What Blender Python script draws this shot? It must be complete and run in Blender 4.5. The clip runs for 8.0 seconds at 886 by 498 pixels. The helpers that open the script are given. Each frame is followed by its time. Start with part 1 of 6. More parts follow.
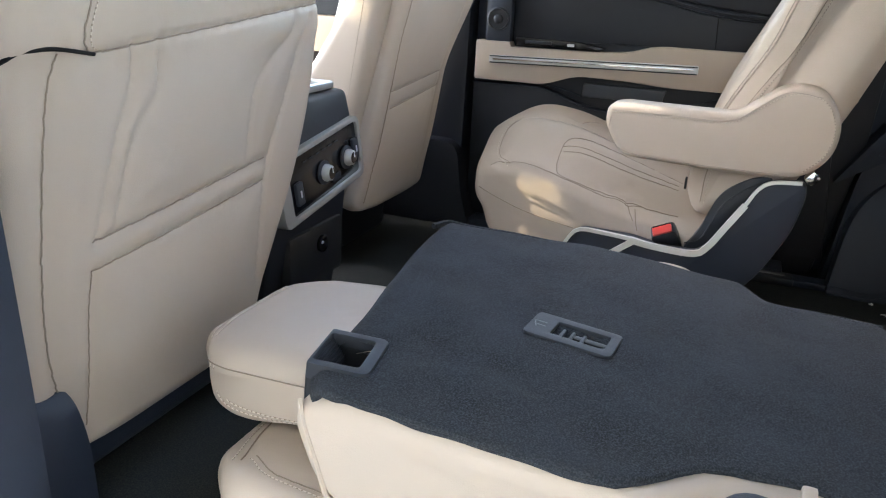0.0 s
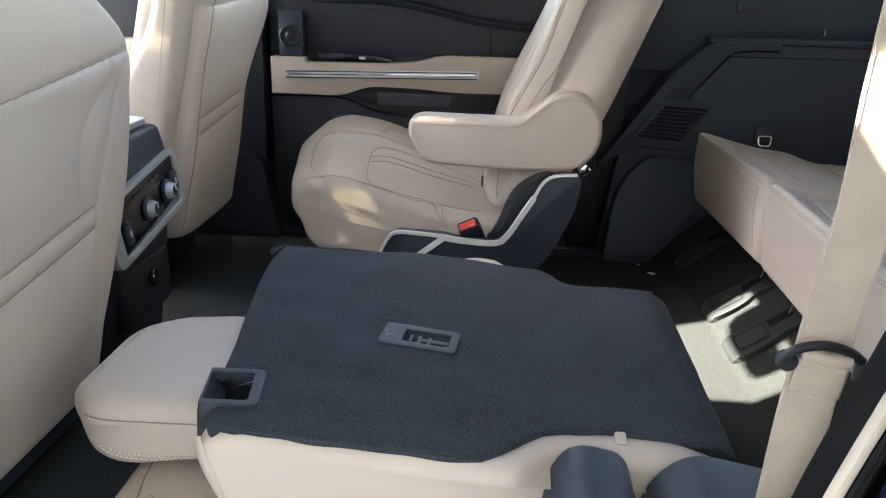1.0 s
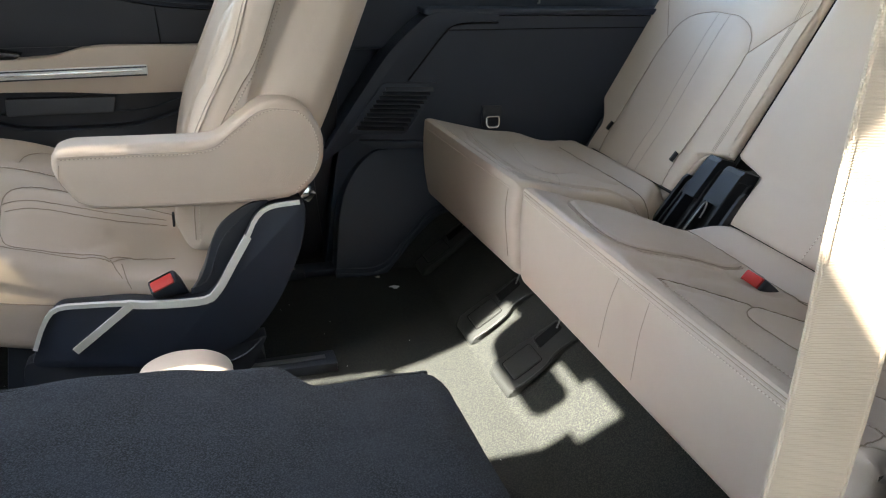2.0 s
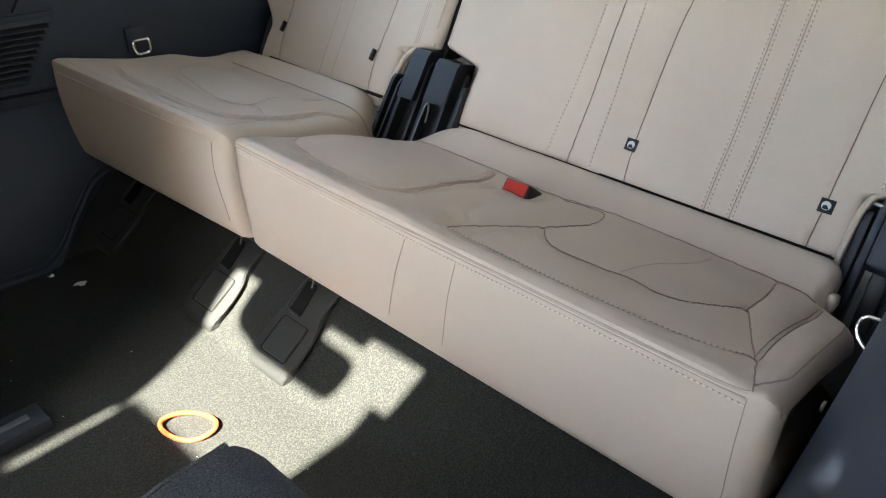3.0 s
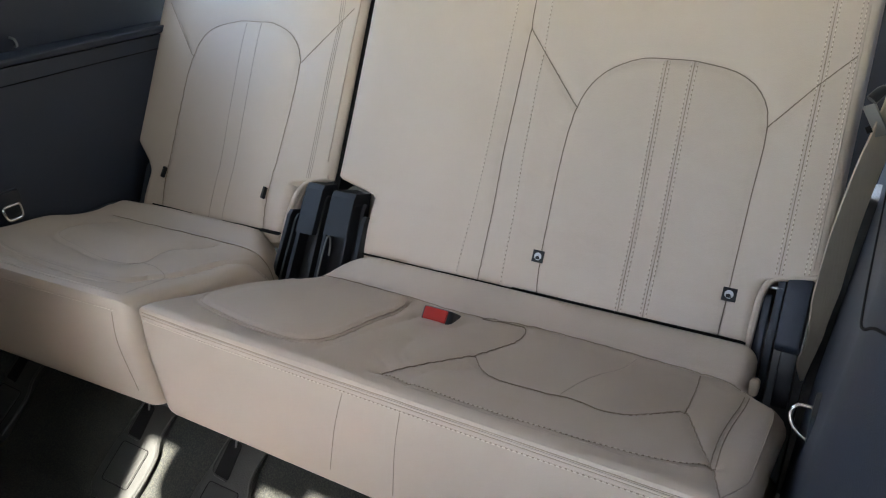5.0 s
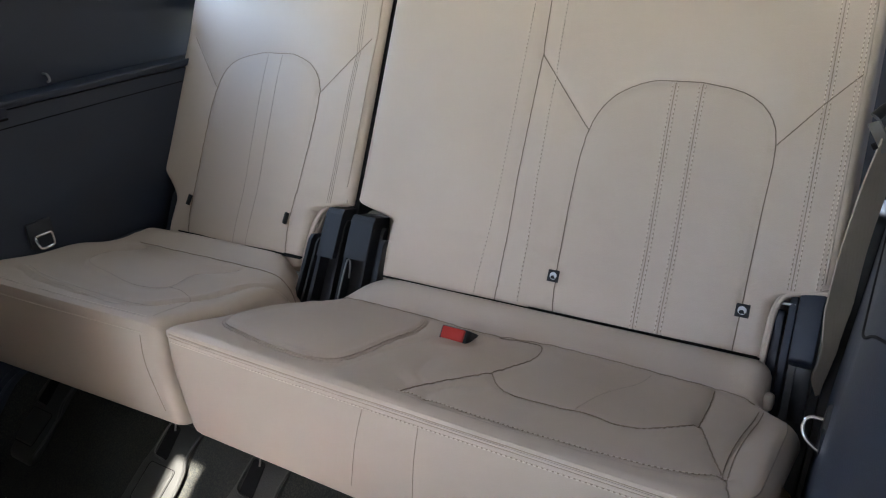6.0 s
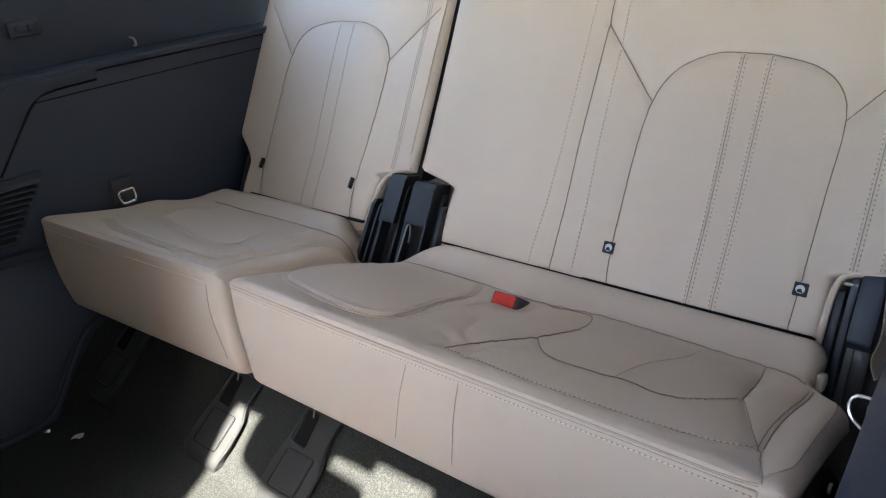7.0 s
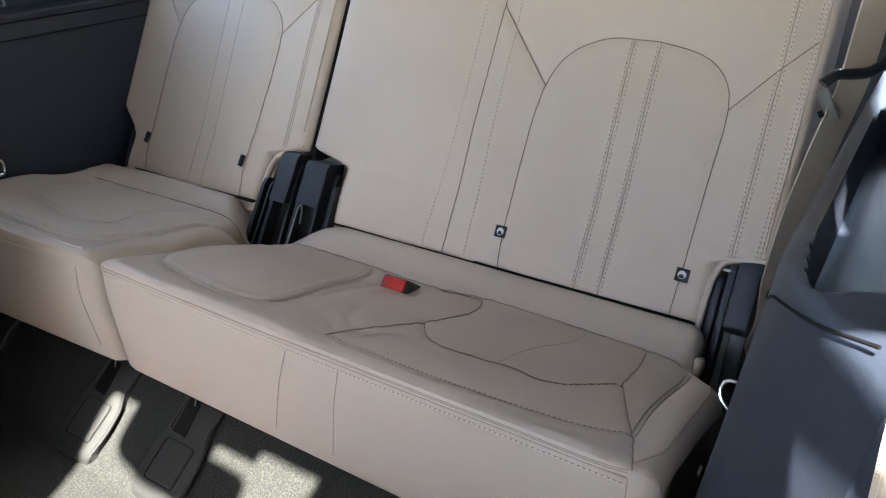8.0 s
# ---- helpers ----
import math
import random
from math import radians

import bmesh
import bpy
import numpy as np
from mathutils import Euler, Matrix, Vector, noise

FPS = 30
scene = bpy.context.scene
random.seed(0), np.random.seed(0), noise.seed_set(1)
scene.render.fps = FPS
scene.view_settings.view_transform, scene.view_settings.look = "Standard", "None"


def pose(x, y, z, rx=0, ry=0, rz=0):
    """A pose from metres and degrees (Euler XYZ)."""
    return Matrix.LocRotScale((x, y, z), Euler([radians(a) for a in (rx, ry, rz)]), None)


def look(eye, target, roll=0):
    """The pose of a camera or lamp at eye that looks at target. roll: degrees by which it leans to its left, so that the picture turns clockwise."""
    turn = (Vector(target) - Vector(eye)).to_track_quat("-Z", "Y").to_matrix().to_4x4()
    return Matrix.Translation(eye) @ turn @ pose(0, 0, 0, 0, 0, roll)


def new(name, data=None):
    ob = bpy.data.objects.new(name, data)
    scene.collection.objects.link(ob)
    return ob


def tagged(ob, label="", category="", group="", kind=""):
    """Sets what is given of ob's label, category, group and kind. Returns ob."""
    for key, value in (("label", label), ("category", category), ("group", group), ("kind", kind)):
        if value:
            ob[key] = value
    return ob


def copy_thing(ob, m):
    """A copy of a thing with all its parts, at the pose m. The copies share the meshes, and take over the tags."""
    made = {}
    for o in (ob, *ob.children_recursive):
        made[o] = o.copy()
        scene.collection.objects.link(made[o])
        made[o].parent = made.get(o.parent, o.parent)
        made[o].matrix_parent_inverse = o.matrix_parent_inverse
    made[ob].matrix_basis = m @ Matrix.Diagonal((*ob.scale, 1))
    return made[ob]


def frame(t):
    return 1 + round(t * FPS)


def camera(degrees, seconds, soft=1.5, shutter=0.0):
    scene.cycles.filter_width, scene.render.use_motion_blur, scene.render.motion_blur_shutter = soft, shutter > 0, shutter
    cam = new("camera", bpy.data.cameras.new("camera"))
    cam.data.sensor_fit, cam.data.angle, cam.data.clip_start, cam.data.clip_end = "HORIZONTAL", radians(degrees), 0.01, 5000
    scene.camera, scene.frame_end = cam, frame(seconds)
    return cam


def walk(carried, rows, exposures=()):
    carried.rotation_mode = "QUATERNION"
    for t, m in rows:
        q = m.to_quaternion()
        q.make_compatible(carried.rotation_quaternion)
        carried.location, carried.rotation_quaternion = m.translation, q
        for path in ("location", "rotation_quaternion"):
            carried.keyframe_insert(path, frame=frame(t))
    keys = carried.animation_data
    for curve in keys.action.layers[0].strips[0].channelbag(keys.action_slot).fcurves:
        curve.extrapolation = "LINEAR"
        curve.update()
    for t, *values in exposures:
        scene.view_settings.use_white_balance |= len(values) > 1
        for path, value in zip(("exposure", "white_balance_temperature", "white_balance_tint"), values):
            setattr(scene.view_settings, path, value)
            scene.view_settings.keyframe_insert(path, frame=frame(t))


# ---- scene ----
cam = camera(60.0, 8.0, 1.15)
PATH = [
    (0, (0.418, -0.023, 0.655), (-0.245, 1.742, -0.01), 3.1),
    (0.5, (0.397, -0.119, 0.716), (0.0, 1.719, 0.036), -0.1),
    (1, (0.377, -0.139, 0.74), (0.24, 1.736, 0.057), 1.8),
    (1.5, (0.374, 0.041, 0.74), (0.538, 1.914, 0.059), 2.7),
    (2, (0.385, 0.246, 0.771), (0.974, 1.992, -0.006), 2.1),
    (2.2, (0.372, 0.323, 0.77), (1.189, 1.929, -0.098), 2.1),
    (3.3, (0.404, 0.568, 0.8), (1.724, 1.619, -0.274), 0.3),
    (3.5, (0.407, 0.581, 0.803), (1.776, 1.578, -0.262), 1.0),
    (4, (0.402, 0.605, 0.816), (1.872, 1.544, -0.164), 1.1),
    (4.5, (0.399, 0.603, 0.828), (1.898, 1.557, -0.089), -0.9),
    (5, (0.387, 0.597, 0.844), (1.913, 1.56, -0.019), -2.8),
    (5.2, (0.382, 0.594, 0.849), (1.921, 1.562, 0.015), -3.2),
    (6.3, (0.364, 0.563, 0.848), (1.853, 1.631, 0.047), -4.8),
    (6.5, (0.363, 0.552, 0.844), (1.811, 1.665, 0.029), -5.0),
    (7, (0.366, 0.534, 0.832), (1.752, 1.712, 0.002), -4.4),
    (7.5, (0.382, 0.543, 0.824), (1.832, 1.621, -0.033), -2.4),
    (8, (0.407, 0.521, 0.824), (1.905, 1.506, -0.064), -0.8),
]
EXPOSURES = [(0.0, 4.78, 6950, 10), (0.5, 4.68, 6750, 10), (1.0, 4.6, 6800, 9), (2.0, 4.52, 7000, 8), (2.7, 4.68, 7050, 8), (3.5, 5.02, 7050, 7), (4.5, 4.6, 7050, 9), (5.2, 4.45, 7000, 11), (6.5, 4.3, 6850, 13), (7.0, 4.64, 6750, 12), (7.5, 4.74, 6700, 12), (8.0, 4.51, 6750, 12)]
walk(cam, [(t, look(eye, target, roll)) for t, eye, target, roll in PATH], EXPOSURES)

from mathutils.bvhtree import BVHTree

# ---- light ----
SUN_WAY = Vector((0.75, 0.25, -1.0)).normalized()
world = bpy.data.worlds.new("world")
scene.world = world
world.use_nodes = True
sky = world.node_tree.nodes.new("ShaderNodeTexSky")
sky.sky_type, sky.sun_disc = "NISHITA", False
sky.sun_elevation = math.asin(-SUN_WAY.z)
sky.sun_rotation = math.atan2(-SUN_WAY.x, -SUN_WAY.y)
world.node_tree.links.new(sky.outputs[0], world.node_tree.nodes["Background"].inputs[0])
world.node_tree.nodes["Background"].inputs[1].default_value = 0.15
sun = new("sun", bpy.data.lights.new("sun", "SUN"))
sun.data.energy, sun.data.angle, sun.data.color = 2.7, radians(0.8), (1.0, 0.96, 0.89)
sun.matrix_world = look((0, 0, 5), Vector((0, 0, 5)) + SUN_WAY)



def window_fill(name, place, target, wide, high, power, tint=(0.90, 0.95, 1.0)):
    """An area lamp added at a window, filling in besides the sky's own light."""
    lamp = new(name, bpy.data.lights.new(name, "AREA"))
    lamp.data.shape, lamp.data.size, lamp.data.size_y = "RECTANGLE", wide, high
    lamp.data.energy, lamp.data.color = power, tint
    lamp.matrix_world = look(place, target)


window_fill("fill_rear_window", (2.08, 1.285, 0.88), (1.0, 1.285, 0.70), 1.30, 0.30, 1.1)
window_fill("fill_windscreen", (-1.30, 1.02, 0.90), (1.4, 1.05, 0.45), 0.86, 0.36, 0.50)
window_fill("fill_door_window", (0.25, 1.93, 0.88), (0.25, 1.0, 0.62), 0.80, 0.26, 0.06)
window_fill("fill_quarter_window", (1.20, 1.94, 0.835), (1.12, 1.30, 0.25), 0.76, 0.11, 0.022, (0.70, 0.85, 1.0))

# ---- materials ----
def material(name, base, rough=0.5, metal=0.0, vary=0.15, large=3.0, grain=0.0, grain_size=900.0, cells=False,
             wrinkle=0.0, sheen=0.0, speckle=None, speckle_size=500.0, coat=0.0):
    m = bpy.data.materials.new(name)
    m.use_nodes = True
    nt = m.node_tree
    nodes, link = nt.nodes, nt.links.new
    b = nodes["Principled BSDF"]
    b.inputs["Metallic"].default_value = metal
    b.inputs["Sheen Weight"].default_value = sheen
    b.inputs["Coat Weight"].default_value = coat
    coord = nodes.new("ShaderNodeTexCoord")
    tc = nodes.new("ShaderNodeMapping")
    tc.inputs["Rotation"].default_value, tc.inputs["Location"].default_value = (0.5, 0.35, 0.2), (0.37, 0.21, 0.53)
    link(coord.outputs["Object"], tc.inputs["Vector"])
    big = nodes.new("ShaderNodeTexNoise")
    big.inputs["Scale"].default_value, big.inputs["Detail"].default_value = large, 6.0
    link(tc.outputs["Vector"], big.inputs["Vector"])
    ramp = nodes.new("ShaderNodeValToRGB")
    lo, hi = [c * (1 - vary) for c in base], [min(1, c * (1 + vary)) for c in base]
    ramp.color_ramp.elements[0].color, ramp.color_ramp.elements[1].color = (*lo, 1), (*hi, 1)
    ramp.color_ramp.elements[0].position, ramp.color_ramp.elements[1].position = 0.3, 0.7
    link(big.outputs["Fac"], ramp.inputs["Fac"])
    colour = ramp.outputs["Color"]
    if speckle:
        fine = nodes.new("ShaderNodeTexNoise")
        fine.inputs["Scale"].default_value, fine.inputs["Detail"].default_value = speckle_size, 2.0
        link(tc.outputs["Vector"], fine.inputs["Vector"])
        fr = nodes.new("ShaderNodeValToRGB")
        fr.color_ramp.elements[0].position, fr.color_ramp.elements[1].position = 0.42, 0.66
        link(fine.outputs["Fac"], fr.inputs["Fac"])
        mix = nodes.new("ShaderNodeMix")
        mix.data_type = "RGBA"
        link(fr.outputs["Color"], mix.inputs["Factor"])
        link(colour, mix.inputs["A"])
        mix.inputs["B"].default_value = (*speckle, 1)
        colour = mix.outputs["Result"]
    link(colour, b.inputs["Base Color"])
    rr = nodes.new("ShaderNodeMapRange")
    rr.inputs["To Min"].default_value, rr.inputs["To Max"].default_value = rough - 0.06, min(1, rough + 0.08)
    link(big.outputs["Fac"], rr.inputs["Value"])
    link(rr.outputs["Result"], b.inputs["Roughness"])
    last = None
    if wrinkle:
        wn = nodes.new("ShaderNodeTexNoise")
        wn.inputs["Scale"].default_value, wn.inputs["Detail"].default_value = 16.0, 3.0
        wn.inputs["Distortion"].default_value = 1.2
        link(tc.outputs["Vector"], wn.inputs["Vector"])
        wb = nodes.new("ShaderNodeBump")
        wb.inputs["Strength"].default_value, wb.inputs["Distance"].default_value = wrinkle, 0.01
        link(wn.outputs["Fac"], wb.inputs["Height"])
        last = wb
    if grain:
        if cells:
            g = nodes.new("ShaderNodeTexVoronoi")
            g.inputs["Scale"].default_value = grain_size
            out = g.outputs["Distance"]
        else:
            g = nodes.new("ShaderNodeTexNoise")
            g.inputs["Scale"].default_value, g.inputs["Detail"].default_value = grain_size, 3.0
            out = g.outputs["Fac"]
        link(tc.outputs["Vector"], g.inputs["Vector"])
        gb = nodes.new("ShaderNodeBump")
        gb.inputs["Strength"].default_value, gb.inputs["Distance"].default_value = grain, 0.001
        link(out, gb.inputs["Height"])
        if last:
            link(last.outputs["Normal"], gb.inputs["Normal"])
        last = gb
    if last:
        link(last.outputs["Normal"], b.inputs["Normal"])
    return m


def webbing(name, base):
    """Woven belt: fine ribs across two directions."""
    m = material(name, base, 0.45, vary=0.08, large=20)
    nodes, link = m.node_tree.nodes, m.node_tree.links.new
    tc = nodes.new("ShaderNodeTexCoord")
    w = nodes.new("ShaderNodeTexWave")
    w.bands_direction, w.inputs["Scale"].default_value, w.inputs["Distortion"].default_value = "Z", 230.0, 0.4
    link(tc.outputs["Object"], w.inputs["Vector"])
    bp = nodes.new("ShaderNodeBump")
    bp.inputs["Strength"].default_value, bp.inputs["Distance"].default_value = 0.4, 0.0005
    link(w.outputs["Fac"], bp.inputs["Height"])
    link(bp.outputs["Normal"], nodes["Principled BSDF"].inputs["Normal"])
    return m


LEATHER = material("cream_leather", (0.572, 0.472, 0.384), 0.46, vary=0.04, large=4, grain=0.16, grain_size=750, cells=True, wrinkle=0.10)
SEAM = material("dark_seam", (0.225, 0.176, 0.134), 0.8, vary=0.1)
SOFTSEAM = material("leather_seam", (0.325, 0.257, 0.197), 0.7, vary=0.1)
HOLES = material("needle_line", (0.36, 0.285, 0.22), 0.75, vary=0.1)
FAINT = material("pale_seam", (0.43, 0.355, 0.285), 0.6, vary=0.08)
HINGE = material("satin_black_plastic", (0.009, 0.0105, 0.014), 0.42, vary=0.12, large=20, grain=0.1)
MOUNT = material("grained_black_plastic", (0.026, 0.028, 0.027), 0.46, vary=0.15, large=12, grain=0.5, grain_size=420)
THREAD = material("pale_thread", (0.74, 0.65, 0.55), 0.7, vary=0.08)
PLASTIC = material("black_plastic", (0.025, 0.029, 0.037), 0.42, vary=0.12, large=6, grain=0.25, grain_size=900)
TRIM = material("charcoal_trim", (0.0198, 0.0268, 0.0425), 0.46, vary=0.12, large=4, grain=0.35, grain_size=800)
SOFTDARK = material("dark_soft_vinyl", (0.0115, 0.0135, 0.0205), 0.45, vary=0.1, large=5, grain=0.3, grain_size=600, cells=True)
BLACK = material("deep_black_plastic", (0.0115, 0.012, 0.0135), 0.4, vary=0.1, large=8, grain=0.2)
GLOSSBLACK = material("gloss_black", (0.008, 0.008, 0.01), 0.12, vary=0.1)
CARPET = material("floor_carpet", (0.0094, 0.0104, 0.0116), 0.97, vary=0.3, large=5, grain=0.6, grain_size=520, speckle=(0.0335, 0.0368, 0.0282), speckle_size=440)
FOLDCARPET = material("seatback_carpet", (0.0130, 0.0156, 0.0194), 0.95, vary=0.65, large=15, grain=0.8, grain_size=620, wrinkle=0.24, speckle=(0.047, 0.053, 0.063), speckle_size=580)
SILVER = material("satin_silver", (0.70, 0.70, 0.68), 0.4, 0.45, vary=0.04)
SATIN = material("satin_champagne", (0.86, 0.86, 0.80), 0.38, 0.25, vary=0.03)
CONSOLE_SILVER = material("dull_silver", (0.42, 0.42, 0.40), 0.38, 0.5, vary=0.05)
CHROME = material("chrome", (0.8, 0.8, 0.8), 0.12, 1.0, vary=0.03)
STEEL = material("raw_steel", (0.30, 0.30, 0.29), 0.42, 0.9, vary=0.1, large=30)
RED = material("red_button", (0.62, 0.035, 0.025), 0.4, vary=0.05)
ORANGE = material("orange_cord", (0.88, 0.095, 0.022), 0.7, vary=0.15, large=60)
LIME = material("lime_tag", (0.35, 0.75, 0.08), 0.6, vary=0.1)
PAPER = material("paper_scrap", (0.7, 0.68, 0.66), 0.8, vary=0.1)
BELT = webbing("beige_webbing", (0.47, 0.385, 0.295))
CREAMPLASTIC = material("cream_plastic", (0.6, 0.51, 0.40), 0.5, vary=0.05, grain=0.2)
HEADLINER = material("headliner_cloth", (0.13, 0.125, 0.12), 0.9, vary=0.06, grain=0.5, grain_size=600)
PAINT = material("dark_blue_paint", (0.012, 0.018, 0.04), 0.25, vary=0.08, coat=0.8)
ASPHALT = material("worn_concrete", (0.20, 0.197, 0.186), 0.9, vary=0.25, large=2, grain=0.8, grain_size=150)
RENDER_COAT = material("tan_wall_coat", (0.37, 0.32, 0.26), 0.9, vary=0.12, large=1.5, grain=0.6, grain_size=80)
# black for rubber seals, joints and slots, and for shade drawn into gaps
RUBBER_AND_SHADE = material("rubber_seal", (0.006, 0.006, 0.0065), 0.7, vary=0.1)
RUBBER_AND_SHADE.node_tree.nodes["Principled BSDF"].inputs["Specular IOR Level"].default_value = 0.15
TAGCLOTH = material("tag_cloth", (0.02, 0.022, 0.026), 0.8, vary=0.1)
TAGMARK = material("tag_mark", (0.6, 0.62, 0.66), 0.6, vary=0.05)

GLASS = bpy.data.materials.new("tinted_glass")
GLASS.use_nodes = True
gb = GLASS.node_tree.nodes["Principled BSDF"]
gb.inputs["Base Color"].default_value, gb.inputs["Roughness"].default_value = (0.75, 0.8, 0.78, 1), 0.0
gb.inputs["Transmission Weight"].default_value, gb.inputs["IOR"].default_value = 1.0, 1.02


# dark see-through glass that dims what passes it
TINT = bpy.data.materials.new("dark_dimming_glass")
TINT.use_nodes = True
tn = TINT.node_tree
through_glass, shine = tn.nodes.new("ShaderNodeBsdfTransparent"), tn.nodes.new("ShaderNodeBsdfGlossy")
both = tn.nodes.new("ShaderNodeMixShader")
through_glass.inputs["Color"].default_value, shine.inputs["Roughness"].default_value = (0.48, 0.47, 0.42, 1), 0.02
both.inputs[0].default_value = 0.06
tn.links.new(through_glass.outputs[0], both.inputs[1])
tn.links.new(shine.outputs[0], both.inputs[2])
tn.links.new(both.outputs[0], tn.nodes["Material Output"].inputs["Surface"])


# ---- mesh tools ----
def thing(name, base, label, category, group=""):
    ob = new(name)
    ob.location = base
    ob.empty_display_size = 0.05
    ob["base"] = base
    return tagged(ob, label, category, group)


def link_mesh(name, verts, faces, mat_, smooth=True, angle=40):
    me = bpy.data.meshes.new(name)
    me.from_pydata([tuple(v) for v in verts], [], [tuple(f) for f in faces])
    bm = bmesh.new()
    bm.from_mesh(me)
    bmesh.ops.recalc_face_normals(bm, faces=bm.faces)
    bm.to_mesh(me)
    bm.free()
    me.materials.append(mat_)
    if smooth:
        me.shade_smooth()
        me.set_sharp_from_angle(angle=radians(angle))
    me.validate()
    return new(name, me)


def under(ob, parent):
    ob.parent = parent
    if parent.data is None:
        ob.matrix_parent_inverse = Matrix.Translation(-Vector(parent.location))
    return ob


def part(name, shape, mat_, parent, label="", angle=40):
    """shape: (verts, faces) in world places; one mesh under a thing or a part."""
    ob = link_mesh(name, shape[0], shape[1], mat_, angle=angle)
    under(ob, parent)
    return tagged(ob, label)


def single(name, shape, mat_, label, category, kind="", angle=40, group=""):
    return tagged(link_mesh(name, shape[0], shape[1], mat_, angle=angle), label, category, group, kind)


def joined(*shapes):
    verts, faces = [], []
    for v, f in shapes:
        n = len(verts)
        verts += [tuple(p) for p in v]
        faces += [tuple(i + n for i in q) for q in f]
    return verts, faces


def moved(shape, m):
    return [tuple(m @ Vector(v)) for v in shape[0]], shape[1]


def rounded(points, n=5):
    """Corner points (a, b, radius) to a polygon with rounded corners."""
    out, k = [], len(points)
    for i in range(k):
        p0, p1, p2 = (Vector(points[(i + j) % k][:2]) for j in (-1, 0, 1))
        r = points[i][2] if len(points[i]) > 2 else 0
        if r <= 0:
            out.append(tuple(p1))
            continue
        a, b = (p0 - p1), (p2 - p1)
        la, lb = a.length, b.length
        a.normalize(), b.normalize()
        cut = min(r, la * 0.48, lb * 0.48)
        s, e = p1 + a * cut, p1 + b * cut
        for j in range(n + 1):
            t = j / n
            out.append(tuple((1 - t) ** 2 * s + 2 * t * (1 - t) * p1 + t * t * e))
    return out


def resampled(points, step, closed=False):
    pts = np.array(points, float)
    if closed:
        pts = np.vstack([pts, pts[:1]])
    seg = np.linalg.norm(np.diff(pts, axis=0), axis=1)
    keep = np.concatenate([[True], seg > 1e-7])
    pts = pts[keep]
    s = np.concatenate([[0], np.cumsum(np.linalg.norm(np.diff(pts, axis=0), axis=1))])
    n = max(2, int(round(s[-1] / step)) + 1)
    u = np.linspace(0, s[-1], n)
    res = np.stack([np.interp(u, s, pts[:, i]) for i in range(pts.shape[1])], 1)
    return res[:-1] if closed else res


def curve(points, step=0.006):
    """A smooth curve through 2D or 3D points."""
    p = np.array(points, float)
    if len(p) < 3:
        return resampled(p, step)
    q = np.vstack([2 * p[0] - p[1], p, 2 * p[-1] - p[-2]])
    out = []
    for i in range(1, len(q) - 2):
        for t in np.linspace(0, 1, 9)[: 9 if i == len(q) - 3 else 8]:
            a, b, c, d = q[i - 1 : i + 3]
            out.append(0.5 * (2 * b + (c - a) * t + (2 * a - 5 * b + 4 * c - d) * t * t + (3 * b - a - 3 * c + d) * t**3))
    return resampled(out, step)


